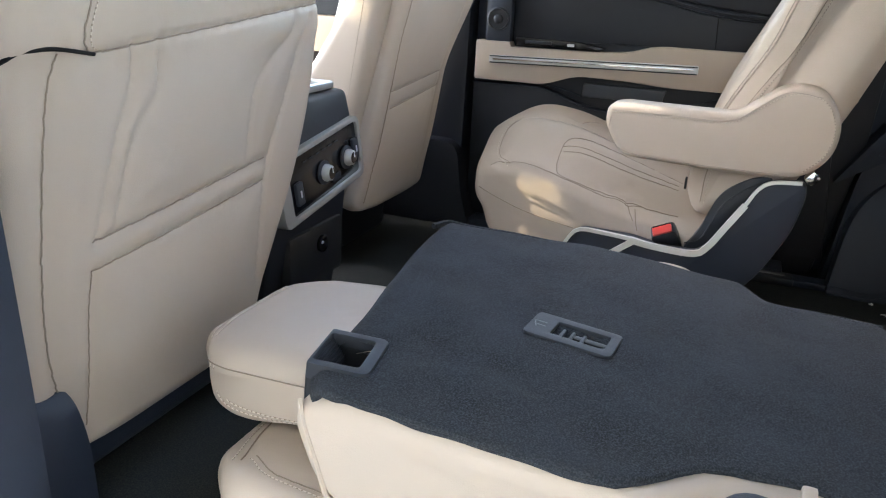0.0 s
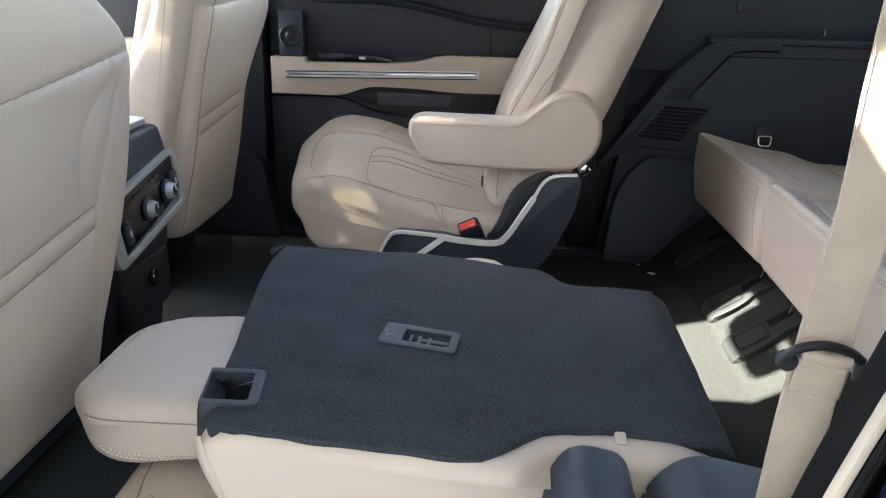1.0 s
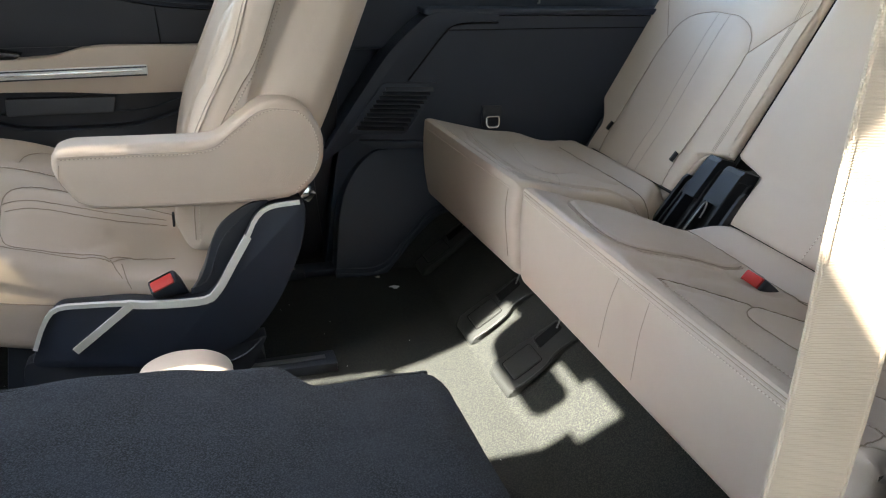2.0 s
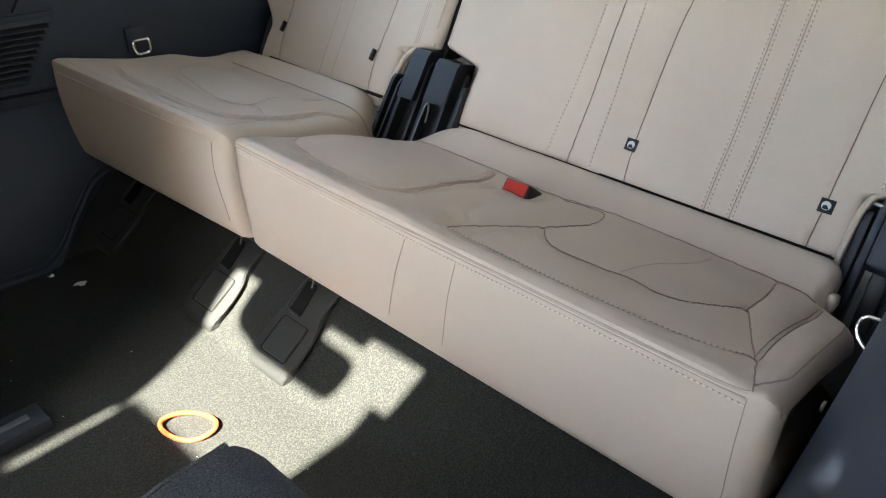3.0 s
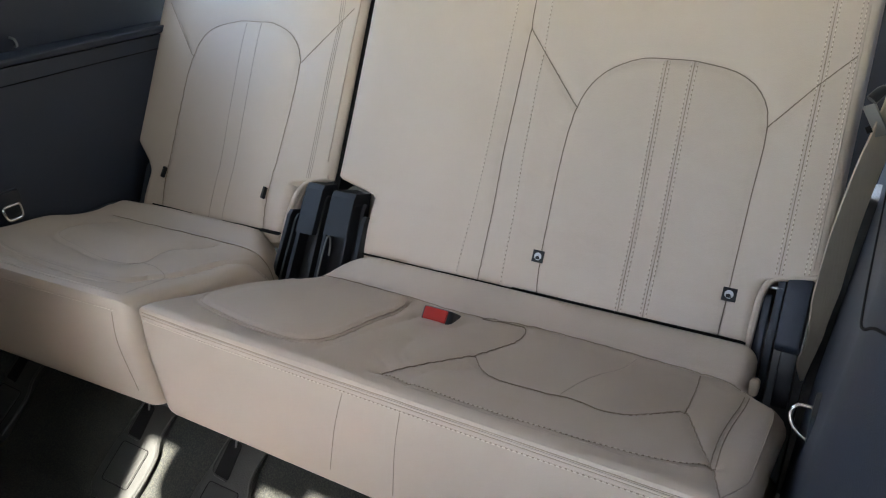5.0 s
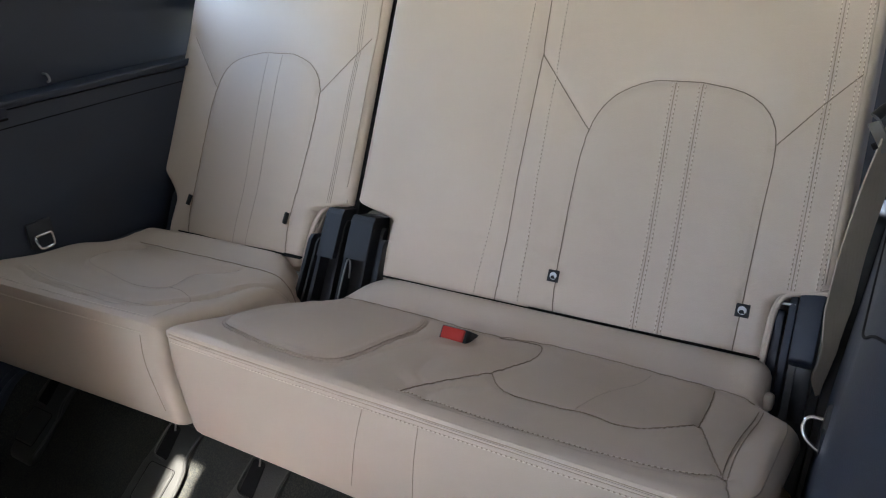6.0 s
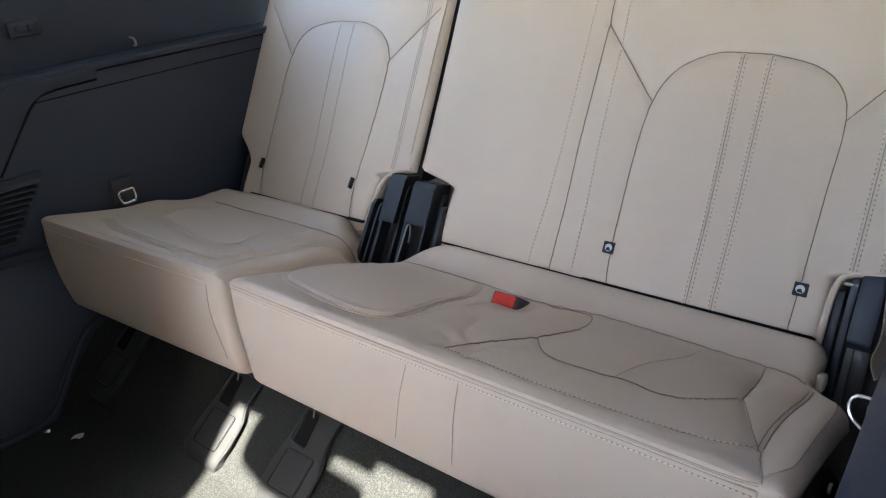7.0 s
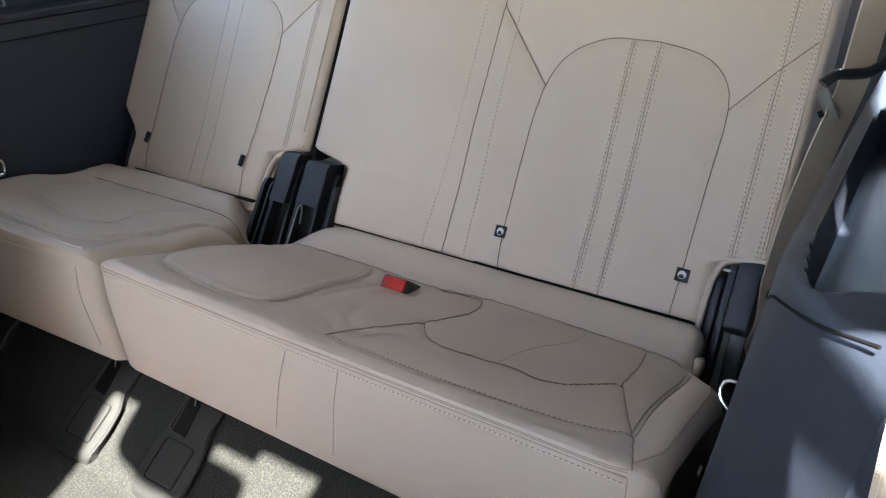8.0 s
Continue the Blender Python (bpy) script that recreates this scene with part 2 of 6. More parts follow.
def loft(profile, yl, yr, r=0.02, step=0.009, dy=0.012, grooves=(), facing=None, plane="xy", crown=0.0, strip=False, puff=None, ease=False, near_only=0.0):
    """A padded body: a closed (x, z) outline, drawn out across the car from yl(x, z) to yr(x, z) with round ends.
    grooves: (2D polyline, width, depth) pressed into the sides that face the given way."""
    prof = resampled(profile, step, True)
    area = np.sum(prof[:, 0] * np.roll(prof[:, 1], -1) - np.roll(prof[:, 0], -1) * prof[:, 1])
    if area < 0:
        prof = prof[::-1]
    tan = np.roll(prof, -1, 0) - np.roll(prof, 1, 0)
    nor = np.stack([tan[:, 1], -tan[:, 0]], 1)
    nor /= np.linalg.norm(nor, axis=1, keepdims=True) + 1e-9
    fl = (lambda x, z: yl) if not callable(yl) else yl
    fr = (lambda x, z: yr) if not callable(yr) else yr
    a = np.array([fl(x, z) for x, z in prof])
    b = np.array([fr(x, z) for x, z in prof])
    near = [r * (1 - math.cos(t)) for t in np.linspace(0, math.pi / 2, 6)]
    mid = max(2, int((np.max(b - a) - 2 * r) / dy))
    rows = []
    for d in near:
        rows.append((a + d, np.full(len(a), d)))
    for t in np.linspace(0, 1, mid + 1)[1:-1]:
        rows.append((a + r + (b - a - 2 * r) * t, np.full(len(a), r)))
    for d in reversed(near):
        rows.append((b - d, np.full(len(a), d)))
    Y = np.stack([y for y, _ in rows])
    if near_only:
        a0, b0 = a.min(), b.max()
        for i in range(len(rows)):
            base = a0 + r + (b0 - a0 - 2 * r) * (i - 5) / (len(rows) - 11)
            if 5 < i < len(rows) - 6:
                Y[i] = base + (a - a0) * max(0, 1 - (base - a0 - r) / near_only) ** 2 + (b - b0) * max(0, 1 - (b0 - r - base) / near_only) ** 2
    D = np.stack([d for _, d in rows])
    inset = r - np.sqrt(np.maximum(0, r * r - (r - D) ** 2))
    X = prof[None, :, 0] - nor[None, :, 0] * inset
    Z = prof[None, :, 1] - nor[None, :, 1] * inset
    if ease:
        # shrink the end outlines in small steps, sliding points along so that tight corners do not fold over
        shrunk, p, done = {}, prof.copy(), 0.0
        for want in sorted({round(float(v), 6) for v in inset[:, 0]}):
            while done < want - 1e-9:
                stepd = min(0.001, want - done)
                tg_ = np.roll(p, -1, 0) - np.roll(p, 1, 0)
                tg_ /= np.linalg.norm(tg_, axis=1, keepdims=True) + 1e-9
                p = p - np.stack([tg_[:, 1], -tg_[:, 0]], 1) * stepd
                for _ in range(6):
                    lap = (np.roll(p, -1, 0) + np.roll(p, 1, 0)) / 2 - p
                    p = p + 0.5 * tg_ * (lap * tg_).sum(1, keepdims=True)
                done += stepd
            shrunk[want] = p.copy()
        for i in range(len(rows)):
            p = shrunk.get(round(float(inset[i, 0]), 6))
            if p is not None and inset[i, 0] > 1e-6:
                X[i], Z[i] = p[:, 0], p[:, 1]
    push = np.zeros_like(X)
    if crown:
        u = (Y - a[None]) / (b - a)[None]
        push += crown * (1 - (2 * u - 1) ** 4)
    if grooves:
        fv = np.array(facing)
        mask = np.clip((nor @ fv - 0.15) / 0.4, 0, 1)[None]
        P2 = np.stack([X, Y], -1) if plane == "xy" else np.stack([Y, Z], -1)
        flat = P2.reshape(-1, 2)
        for line, w, depth in grooves:
            pts = resampled(line, 0.006)
            lo, hi = pts.min(0) - 3 * w, pts.max(0) + 3 * w
            idx = np.where(np.all((flat > lo) & (flat < hi), 1))[0]
            if len(idx) == 0:
                continue
            d = np.sqrt(((flat[idx, None, :] - pts[None]) ** 2).sum(-1)).min(1)
            f = np.zeros(len(flat))
            f[idx] = -depth * np.exp(-((d / w) ** 2))
            push += f.reshape(X.shape) * mask
    if puff:
        lines, height, reach = puff
        pts = np.vstack([resampled(l, 0.006) for l in lines])
        fv = np.array(facing)
        mask = np.clip((nor @ fv - 0.15) / 0.4, 0, 1)
        P2 = np.stack([X, Y], -1) if plane == "xy" else np.stack([Y, Z], -1)
        for j in np.where(mask > 0)[0]:
            d = np.sqrt(((P2[:, j, None, :] - pts[None]) ** 2).sum(-1)).min(1)
            push[:, j] += mask[j] * height * (1 - np.exp(-((d / reach) ** 1.5)))
    X = X + nor[None, :, 0] * push
    Z = Z + nor[None, :, 1] * push
    k, m = len(prof), len(rows)
    verts = np.stack([X, Y, Z], -1).reshape(-1, 3).tolist()
    faces = []
    for i in range(m - 1):
        for j in range(k):
            j2 = (j + 1) % k
            faces.append((i * k + j, i * k + j2, (i + 1) * k + j2, (i + 1) * k + j))
    if strip:
        for j in range(k // 2 - 1):
            for o in (0, (m - 1) * k):
                faces.append((o + j, o + j + 1, o + k - 2 - j, o + k - 1 - j))
    else:
        faces.append(tuple(reversed(range(k))))
        faces.append(tuple((m - 1) * k + j for j in range(k)))
    faces = [tuple(reversed(f)) for f in faces]
    return verts, faces


def prism(poly, axis, a, b, bevel=0.0):
    """A flat 2D outline, drawn out along an axis from a to b, with its rims bevelled. x: (y, z), y: (x, z), z: (x, y)."""
    def at(p, h):
        return {"x": (h, p[0], p[1]), "y": (p[0], h, p[1]), "z": (p[0], p[1], h)}[axis]
    bm = bmesh.new()
    lo = [bm.verts.new(at(p, a)) for p in poly]
    hi = [bm.verts.new(at(p, b)) for p in poly]
    n = len(poly)
    f1, f2 = bm.faces.new(lo), bm.faces.new(hi)
    for i in range(n):
        bm.faces.new((lo[i], lo[(i + 1) % n], hi[(i + 1) % n], hi[i]))
    bmesh.ops.recalc_face_normals(bm, faces=bm.faces)
    if bevel:
        bmesh.ops.bevel(bm, geom=list(f1.edges) + list(f2.edges), offset=bevel, segments=2, profile=0.6, affect="EDGES", clamp_overlap=True)
    return take(bm)


def take(bm):
    bm.verts.ensure_lookup_table()
    bm.verts.index_update()
    out = [tuple(v.co) for v in bm.verts], [tuple(v.index for v in f.verts) for f in bm.faces]
    bm.free()
    return out


def block(centre, size, r=0.004, turn=None, seg=2):
    bm = bmesh.new()
    bmesh.ops.create_cube(bm, size=1.0)
    for v in bm.verts:
        v.co = Vector((v.co.x * size[0], v.co.y * size[1], v.co.z * size[2]))
    if r:
        bmesh.ops.bevel(bm, geom=list(bm.edges), offset=min(r, min(size) * 0.45), segments=seg, profile=0.6, affect="EDGES")
    m = Matrix.Translation(centre) @ (turn or Matrix.Identity(4))
    bmesh.ops.transform(bm, matrix=m, verts=bm.verts)
    return take(bm)


def spin(profile, centre, axis, n=24):
    """A turned body: (radius, height) rows round an axis."""
    rot = Vector((0, 0, 1)).rotation_difference(Vector(axis)).to_matrix().to_4x4()
    m = Matrix.Translation(centre) @ rot
    verts, faces = [], []
    for r, h in profile:
        for i in range(n):
            t = 2 * math.pi * i / n
            verts.append(tuple(m @ Vector((r * math.cos(t), r * math.sin(t), h))))
    for j in range(len(profile) - 1):
        for i in range(n):
            faces.append((j * n + i, j * n + (i + 1) % n, (j + 1) * n + (i + 1) % n, (j + 1) * n + i))
    faces.append(tuple(reversed(range(n))))
    faces.append(tuple((len(profile) - 1) * n + i for i in range(n)))
    return verts, faces


def tube(points, r, n=6, flat=1.0, closed=False):
    pts = [Vector(p) for p in points]
    verts, faces, up = [], [], None
    k = len(pts)
    for i, p in enumerate(pts):
        if closed:
            d = pts[(i + 1) % k] - pts[i - 1]
        else:
            d = pts[min(i + 1, k - 1)] - pts[max(i - 1, 0)]
        d.normalize()
        if up is None:
            up = d.orthogonal().normalized()
        up = (up - d * up.dot(d)).normalized()
        side = d.cross(up)
        for j in range(n):
            t = 2 * math.pi * j / n
            verts.append(tuple(p + r * (math.cos(t) * up + flat * math.sin(t) * side)))
    for i in range(k if closed else k - 1):
        i2 = (i + 1) % k
        for j in range(n):
            faces.append((i * n + j, i * n + (j + 1) % n, i2 * n + (j + 1) % n, i2 * n + j))
    if not closed:
        faces += [tuple(reversed(range(n))), tuple((k - 1) * n + j for j in range(n))]
    return verts, faces


def ribbon(points, across, width, thick):
    """A flat strap along points; across: its width's way at each point (one for all, or a list)."""
    pts = [Vector(p) for p in points]
    acr = across if isinstance(across, list) else [across] * len(pts)
    verts, faces, k = [], [], len(pts)
    for i, p in enumerate(pts):
        d = (pts[min(i + 1, k - 1)] - pts[max(i - 1, 0)]).normalized()
        a = Vector(acr[i]).normalized()
        nrm = d.cross(a).normalized()
        wide = width[i] if isinstance(width, list) else width
        for u, w in ((-1, -1), (1, -1), (1, 1), (-1, 1)):
            verts.append(tuple(p + a * (u * wide / 2) + nrm * (w * thick / 2)))
    for i in range(k - 1):
        for j in range(4):
            faces.append((i * 4 + j, i * 4 + (j + 1) % 4, i * 4 + 4 + (j + 1) % 4, i * 4 + 4 + j))
    faces += [(3, 2, 1, 0), tuple(k * 4 - 4 + j for j in range(4))]
    return verts, faces


def ring_frame(outer, inner, axis, a, b, bevel=0.0):
    """A flat frame between two outlines with as many points each."""
    def at(p, h):
        return {"x": (h, p[0], p[1]), "y": (p[0], h, p[1]), "z": (p[0], p[1], h)}[axis]
    n = len(outer)
    verts = [at(p, a) for p in outer] + [at(p, a) for p in inner] + [at(p, b) for p in outer] + [at(p, b) for p in inner]
    faces = []
    for i in range(n):
        j = (i + 1) % n
        faces += [(i, j, n + j, n + i), (2 * n + i, 3 * n + i, 3 * n + j, 2 * n + j), (i, 2 * n + i, 2 * n + j, j), (n + i, n + j, 3 * n + j, 3 * n + i)]
    bm = bmesh.new()
    vs = [bm.verts.new(v) for v in verts]
    for f in faces:
        bm.faces.new([vs[i] for i in f])
    bmesh.ops.recalc_face_normals(bm, faces=bm.faces)
    if bevel:
        es = [e for e in bm.edges if len(e.link_faces) == 2 and e.calc_face_angle(0) > 0.8]
        bmesh.ops.bevel(bm, geom=es, offset=bevel, segments=2, profile=0.6, affect="EDGES", clamp_overlap=True)
    return take(bm)


def holed(shape, x0, x1, y0, y1, z0):
    """Takes away the faces over a rectangle, above a height."""
    keep = []
    for f in shape[1]:
        m = [sum(shape[0][i][a] for i in f) / len(f) for a in range(3)]
        if not (x0 < m[0] < x1 and y0 < m[1] < y1 and m[2] > z0):
            keep.append(f)
    return shape[0], keep


class Cover:
    """Lays seams and stitches on a padded body: 2D lines thrown on it along one axis."""

    def __init__(self, shape, plane, way):
        self.tree = BVHTree.FromPolygons([Vector(v) for v in shape[0]], shape[1])
        self.plane, self.way = plane, Vector(way)

    def lay(self, line, lift=0.0004):
        out = []
        for p in line:
            o = Vector((p[0], p[1], 0)) if self.plane == "xy" else (Vector((0, p[0], p[1])) if self.plane == "yz" else Vector((p[0], 0, p[1])))
            hit, nrm, _, _ = self.tree.ray_cast(o - self.way * 5, self.way)
            if hit is not None:
                if nrm.dot(self.way) > 0:
                    nrm = -nrm
                out.append((hit + nrm * lift, nrm))
        return out

    def seam(self, line, r=0.0011, lift=0.0008):
        pts = self.lay(resampled(line, 0.003), lift)
        return tube([p for p, _ in pts], r, 5) if len(pts) > 1 else ([], [])

    def stitches(self, line, length=0.0034, gap=0.0024, w=0.0008):
        pts = self.lay(resampled(line, (length + gap) / 2), 0.0005)
        shapes = []
        for i in range(0, len(pts) - 1, 2):
            (a, na), (b, _) = pts[i], pts[i + 1]
            if (b - a).length < 0.02:
                c = a + (b - a) * 1.15
                s = (b - a).cross(na).normalized() * w
                up = na * 0.0009
                shapes.append(([a - s, a + s, c + s, c - s, a - s * 0.5 + up, a + s * 0.5 + up, c + s * 0.5 + up, c - s * 0.5 + up],
                               [(4, 5, 6, 7), (0, 1, 5, 4), (1, 2, 6, 5), (2, 3, 7, 6), (3, 0, 4, 7)]))
        return joined(*shapes) if shapes else ([], [])


def offset(line, d):
    p = resampled(line, 0.008)
    t = np.gradient(p, axis=0)
    n = np.stack([-t[:, 1], t[:, 0]], 1)
    n /= np.linalg.norm(n, axis=1, keepdims=True) + 1e-9
    return p + n * d


def sew(parent, cover, seams, stitched=(), wide=0.0008, double=(), soft=()):
    """seams: dark joins; stitched: single rows of thread; double: a join with a row at each side."""
    for s in double:
        part("seam", cover.seam(s, 0.0006), SOFTSEAM, parent)
    stitched = list(stitched) + [offset(s, d) for s in double for d in (0.0042, -0.0042)]
    for lines, look_ in ((seams, SEAM), (soft, SOFTSEAM)):
        for s in lines:
            sh = cover.seam(s, wide, 0.0010)
            if sh[0]:
                part("seam", sh, look_, parent)
    for s in stitched:
        hole = cover.seam(s, 0.0006, 0.0001)
        if hole[0]:
            part("seam", hole, HOLES, parent)
        sh = cover.stitches(s)
        if sh[0]:
            tagged(part("stitching", sh, THREAD, parent), kind="stuff")


def step_between(t, a, b):
    u = min(1, max(0, (t - a) / (b - a)))
    return u * u * (3 - 2 * u)


# ---- structure: the car's shell ----
FAR, NEAR, MID = 1.97, 0.60, 1.285     # inner trims at the far and near side, middle of the cabin


single("ground", ([(-150, -150, -0.78), (150, -150, -0.78), (150, 150, -0.78), (-150, 150, -0.78)], [(0, 1, 2, 3)]), ASPHALT,
       "pale concrete ground of a parking lot outside", "ground", "structure")
# unseen wall, added to hold back light at the open door
single("light_block_wall", prism([(-9, -0.78), (9, -0.78), (9, 5.4), (-9, 5.4)], "y", -1.75, -1.55, 0.01), RENDER_COAT,
       "plain tan wall, unseen, added beside the car to block light", "building wall", "structure")
# flat in front, rising in a ramp below the third row
single("floor", prism([(-1.4, -0.08), (-1.4, 0.0), (0.860, 0.0), (0.868, 0.001), (0.876, 0.005), (0.884, 0.010), (1.035, 0.118), (1.043, 0.123), (1.052, 0.126), (1.064, 0.127), (2.1, 0.127), (2.1, -0.08)], "y", 0.455, 2.115), CARPET, "dark grey carpet on the cabin floor, ramped under the rear seats", "floor", "structure", angle=20)

# far side wall: lower body, pillars, header; windows between them
wall = joined(
    prism([(-1.45, -0.1), (2.1, -0.1), (2.1, 0.70), (-1.45, 0.70)], "y", 2.06, 2.14),
    prism([(-0.36, 0.70), (-0.24, 0.70), (-0.20, 1.12), (-0.32, 1.12)], "y", 1.99, 2.10),
    prism([(0.70, 0.70), (0.84, 0.70), (0.80, 1.12), (0.68, 1.12)], "y", 1.99, 2.10),
    prism([(1.62, 0.70), (2.1, 0.70), (2.1, 1.12), (1.60, 1.12)], "y", 1.99, 2.10),
    prism([(-1.1, 1.04), (0.72, 1.04), (0.72, 1.14), (-1.1, 1.14)], "y", 1.86, 2.08),
    # header brought down, out of view, to cut light on the narrow backrest
    prism([(0.72, 0.90), (2.1, 0.90), (2.1, 1.14), (0.72, 1.14)], "y", 1.90, 2.08))
single("wall_far", wall, TRIM, "dark inner side of the car body with window pillars", "car body", "structure")
near_wall = joined(
    prism([(-1.45, -0.1), (-0.42, -0.1), (-0.42, 0.70), (-1.45, 0.70)], "y", 0.43, 0.51),
    prism([(0.80, -0.1), (2.1, -0.1), (2.1, 0.70), (0.80, 0.70)], "y", 0.34, 0.42),
    prism([(1.62, 0.70), (2.1, 0.70), (2.1, 1.12), (1.60, 1.12)], "y", 0.45, 0.56),
    # overhang and thin plates, out of view, added to mask the sun
    prism([(-1.1, 1.06), (0.27, 1.06), (0.27, 1.16), (-1.1, 1.16)], "y", -0.05, 0.60),
    prism([(0.85, 1.06), (2.1, 1.06), (2.1, 1.16), (0.85, 1.16)], "y", -0.05, 0.60),
    prism([(0.27, -0.05), (0.85, -0.05), (0.85, 0.35), (0.27, 0.35)], "z", 1.12, 1.13),
    prism([(0.27, 0.436), (0.85, 0.436), (0.85, 0.60), (0.27, 0.60)], "z", 1.131, 1.14),
    prism([(0.447, 0.35), (0.64, 0.35), (0.64, 0.436), (0.447, 0.436)], "z", 1.12, 1.13),
    prism([(0.64, 0.35), (0.85, 0.35), (0.85, 0.436), (0.77, 0.436), (0.77, 0.392), (0.64, 0.392)], "z", 1.12, 1.13),
    prism([(0.33, 0.350), (0.36, 0.350), (0.447, 0.4055), (0.447, 0.424), (0.38, 0.390)], "z", 1.12, 1.13),
    prism([(0.27, 0.398), (0.36, 0.398), (0.40, 0.413), (0.447, 0.413), (0.447, 0.436), (0.27, 0.436)], "z", 1.1195, 1.1305))
single("wall_near", near_wall, PAINT, "dark blue painted car side with an open doorway and added sun masks overhead", "car body", "structure")


def pierced(xs, ys, openings, z0, z1):
    """A slab with rectangular openings (x0, x1, y0, y1)."""
    xs, ys = sorted(set(xs + [v for o in openings for v in o[:2]])), sorted(set(ys + [v for o in openings for v in o[2:]]))
    cells = []
    for i in range(len(xs) - 1):
        for j in range(len(ys) - 1):
            cx, cy = (xs[i] + xs[i + 1]) / 2, (ys[j] + ys[j + 1]) / 2
            if not any(o[0] < cx < o[1] and o[2] < cy < o[3] for o in openings):
                cells.append(prism([(xs[i], ys[j]), (xs[i + 1], ys[j]), (xs[i + 1], ys[j + 1]), (xs[i], ys[j + 1])], "z", z0, z1))
    return joined(*cells)


# openings in the unseen roof, cut where the sun patches need them
SUN_OPENINGS = [(-0.138, 0.172, 0.872, 1.270), (0.092, 0.196, 0.843, 0.950), (-0.32, -0.135, 1.152, 1.165), (-0.32, -0.225, 1.2835, 1.2868), (-0.48, -0.17, 0.876, 0.912), (-0.655, -0.560, 1.2715, 1.283), (-0.7625, -0.69, 1.2585, 1.269), (-0.95, -0.90, 1.2425, 1.275), (-0.89, -0.82, 0.9125, 1.02), (0.64, 0.77, 0.42, 0.432)]
# bar added overhead to cast the shadow band over the floor mounts
strut = prism(rounded([(0.055, 0.937, 0.03), (0.146, 0.937, 0.03), (0.150, 1.025, 0.0), (0.190, 1.025, 0.0), (0.190, 1.205, 0.0), (0.150, 1.205, 0.0), (0.100, 1.195, 0.03), (0.074, 1.175, 0.03), (0.055, 1.10, 0.02)]), "z", 1.117, 1.122)
# wedge added to trim the sun patch to its slanting edge
sun_mask_edge = prism([(-0.16, 1.152), (-0.07, 1.182), (0.025, 1.226), (0.14, 1.254), (0.20, 1.262), (0.20, 1.29), (-0.16, 1.29)], "z", 1.118, 1.1225)
roof = joined(pierced([-1.42, 2.12], [0.42, 2.07], SUN_OPENINGS, 1.12, 1.13), strut, sun_mask_edge)
single("ceiling", roof, HEADLINER, "unseen grey roof lining with openings cut to shape the sun patches", "ceiling", "structure")
# added pane, out of view, that weakens the sun patch on the chair
single("sun_dimming_pane", block((-0.68, 1.262, 1.174), (0.28, 0.05, 0.006), 0.0), TINT, "unseen dark pane added over the roof openings to dim the sun", "glass", "structure")
single("wall_rear", joined(prism([(0.42, -0.1), (2.12, -0.1), (2.12, 0.66), (0.42, 0.66)], "x", 2.1, 2.18), prism([(0.42, 1.06), (2.12, 1.06), (2.12, 1.16), (0.42, 1.16)], "x", 2.1, 2.18)), TRIM,
       "dark inside of the closed tailgate", "tailgate", "structure")
single("wall_front", prism([(0.42, -0.1), (2.12, -0.1), (2.12, 0.62), (0.42, 0.62)], "x", -1.5, -1.4), TRIM,
       "dark dashboard wall at the car's front", "dashboard", "structure")


def pane(name, verts, parent_label, glass=GLASS):
    ob = single(name, (verts, [(0, 1, 2, 3)]), glass, parent_label, "window", "structure")
    ob.visible_shadow = False
    return ob


pane("window_1", [(-0.26, 2.05, 0.68), (0.76, 2.05, 0.68), (0.74, 1.95, 1.06), (-0.24, 1.95, 1.06)], "tinted side window glass of the rear door", TINT)
pane("window_2", [(0.80, 2.05, 0.68), (1.66, 2.05, 0.68), (1.64, 1.95, 1.06), (0.78, 1.95, 1.06)], "tinted rear quarter window glass")


pane("window_3", [(2.14, 0.44, 0.64), (2.14, 2.08, 0.64), (2.14, 2.08, 1.08), (2.14, 0.44, 1.08)], "rear window glass of the tailgate")


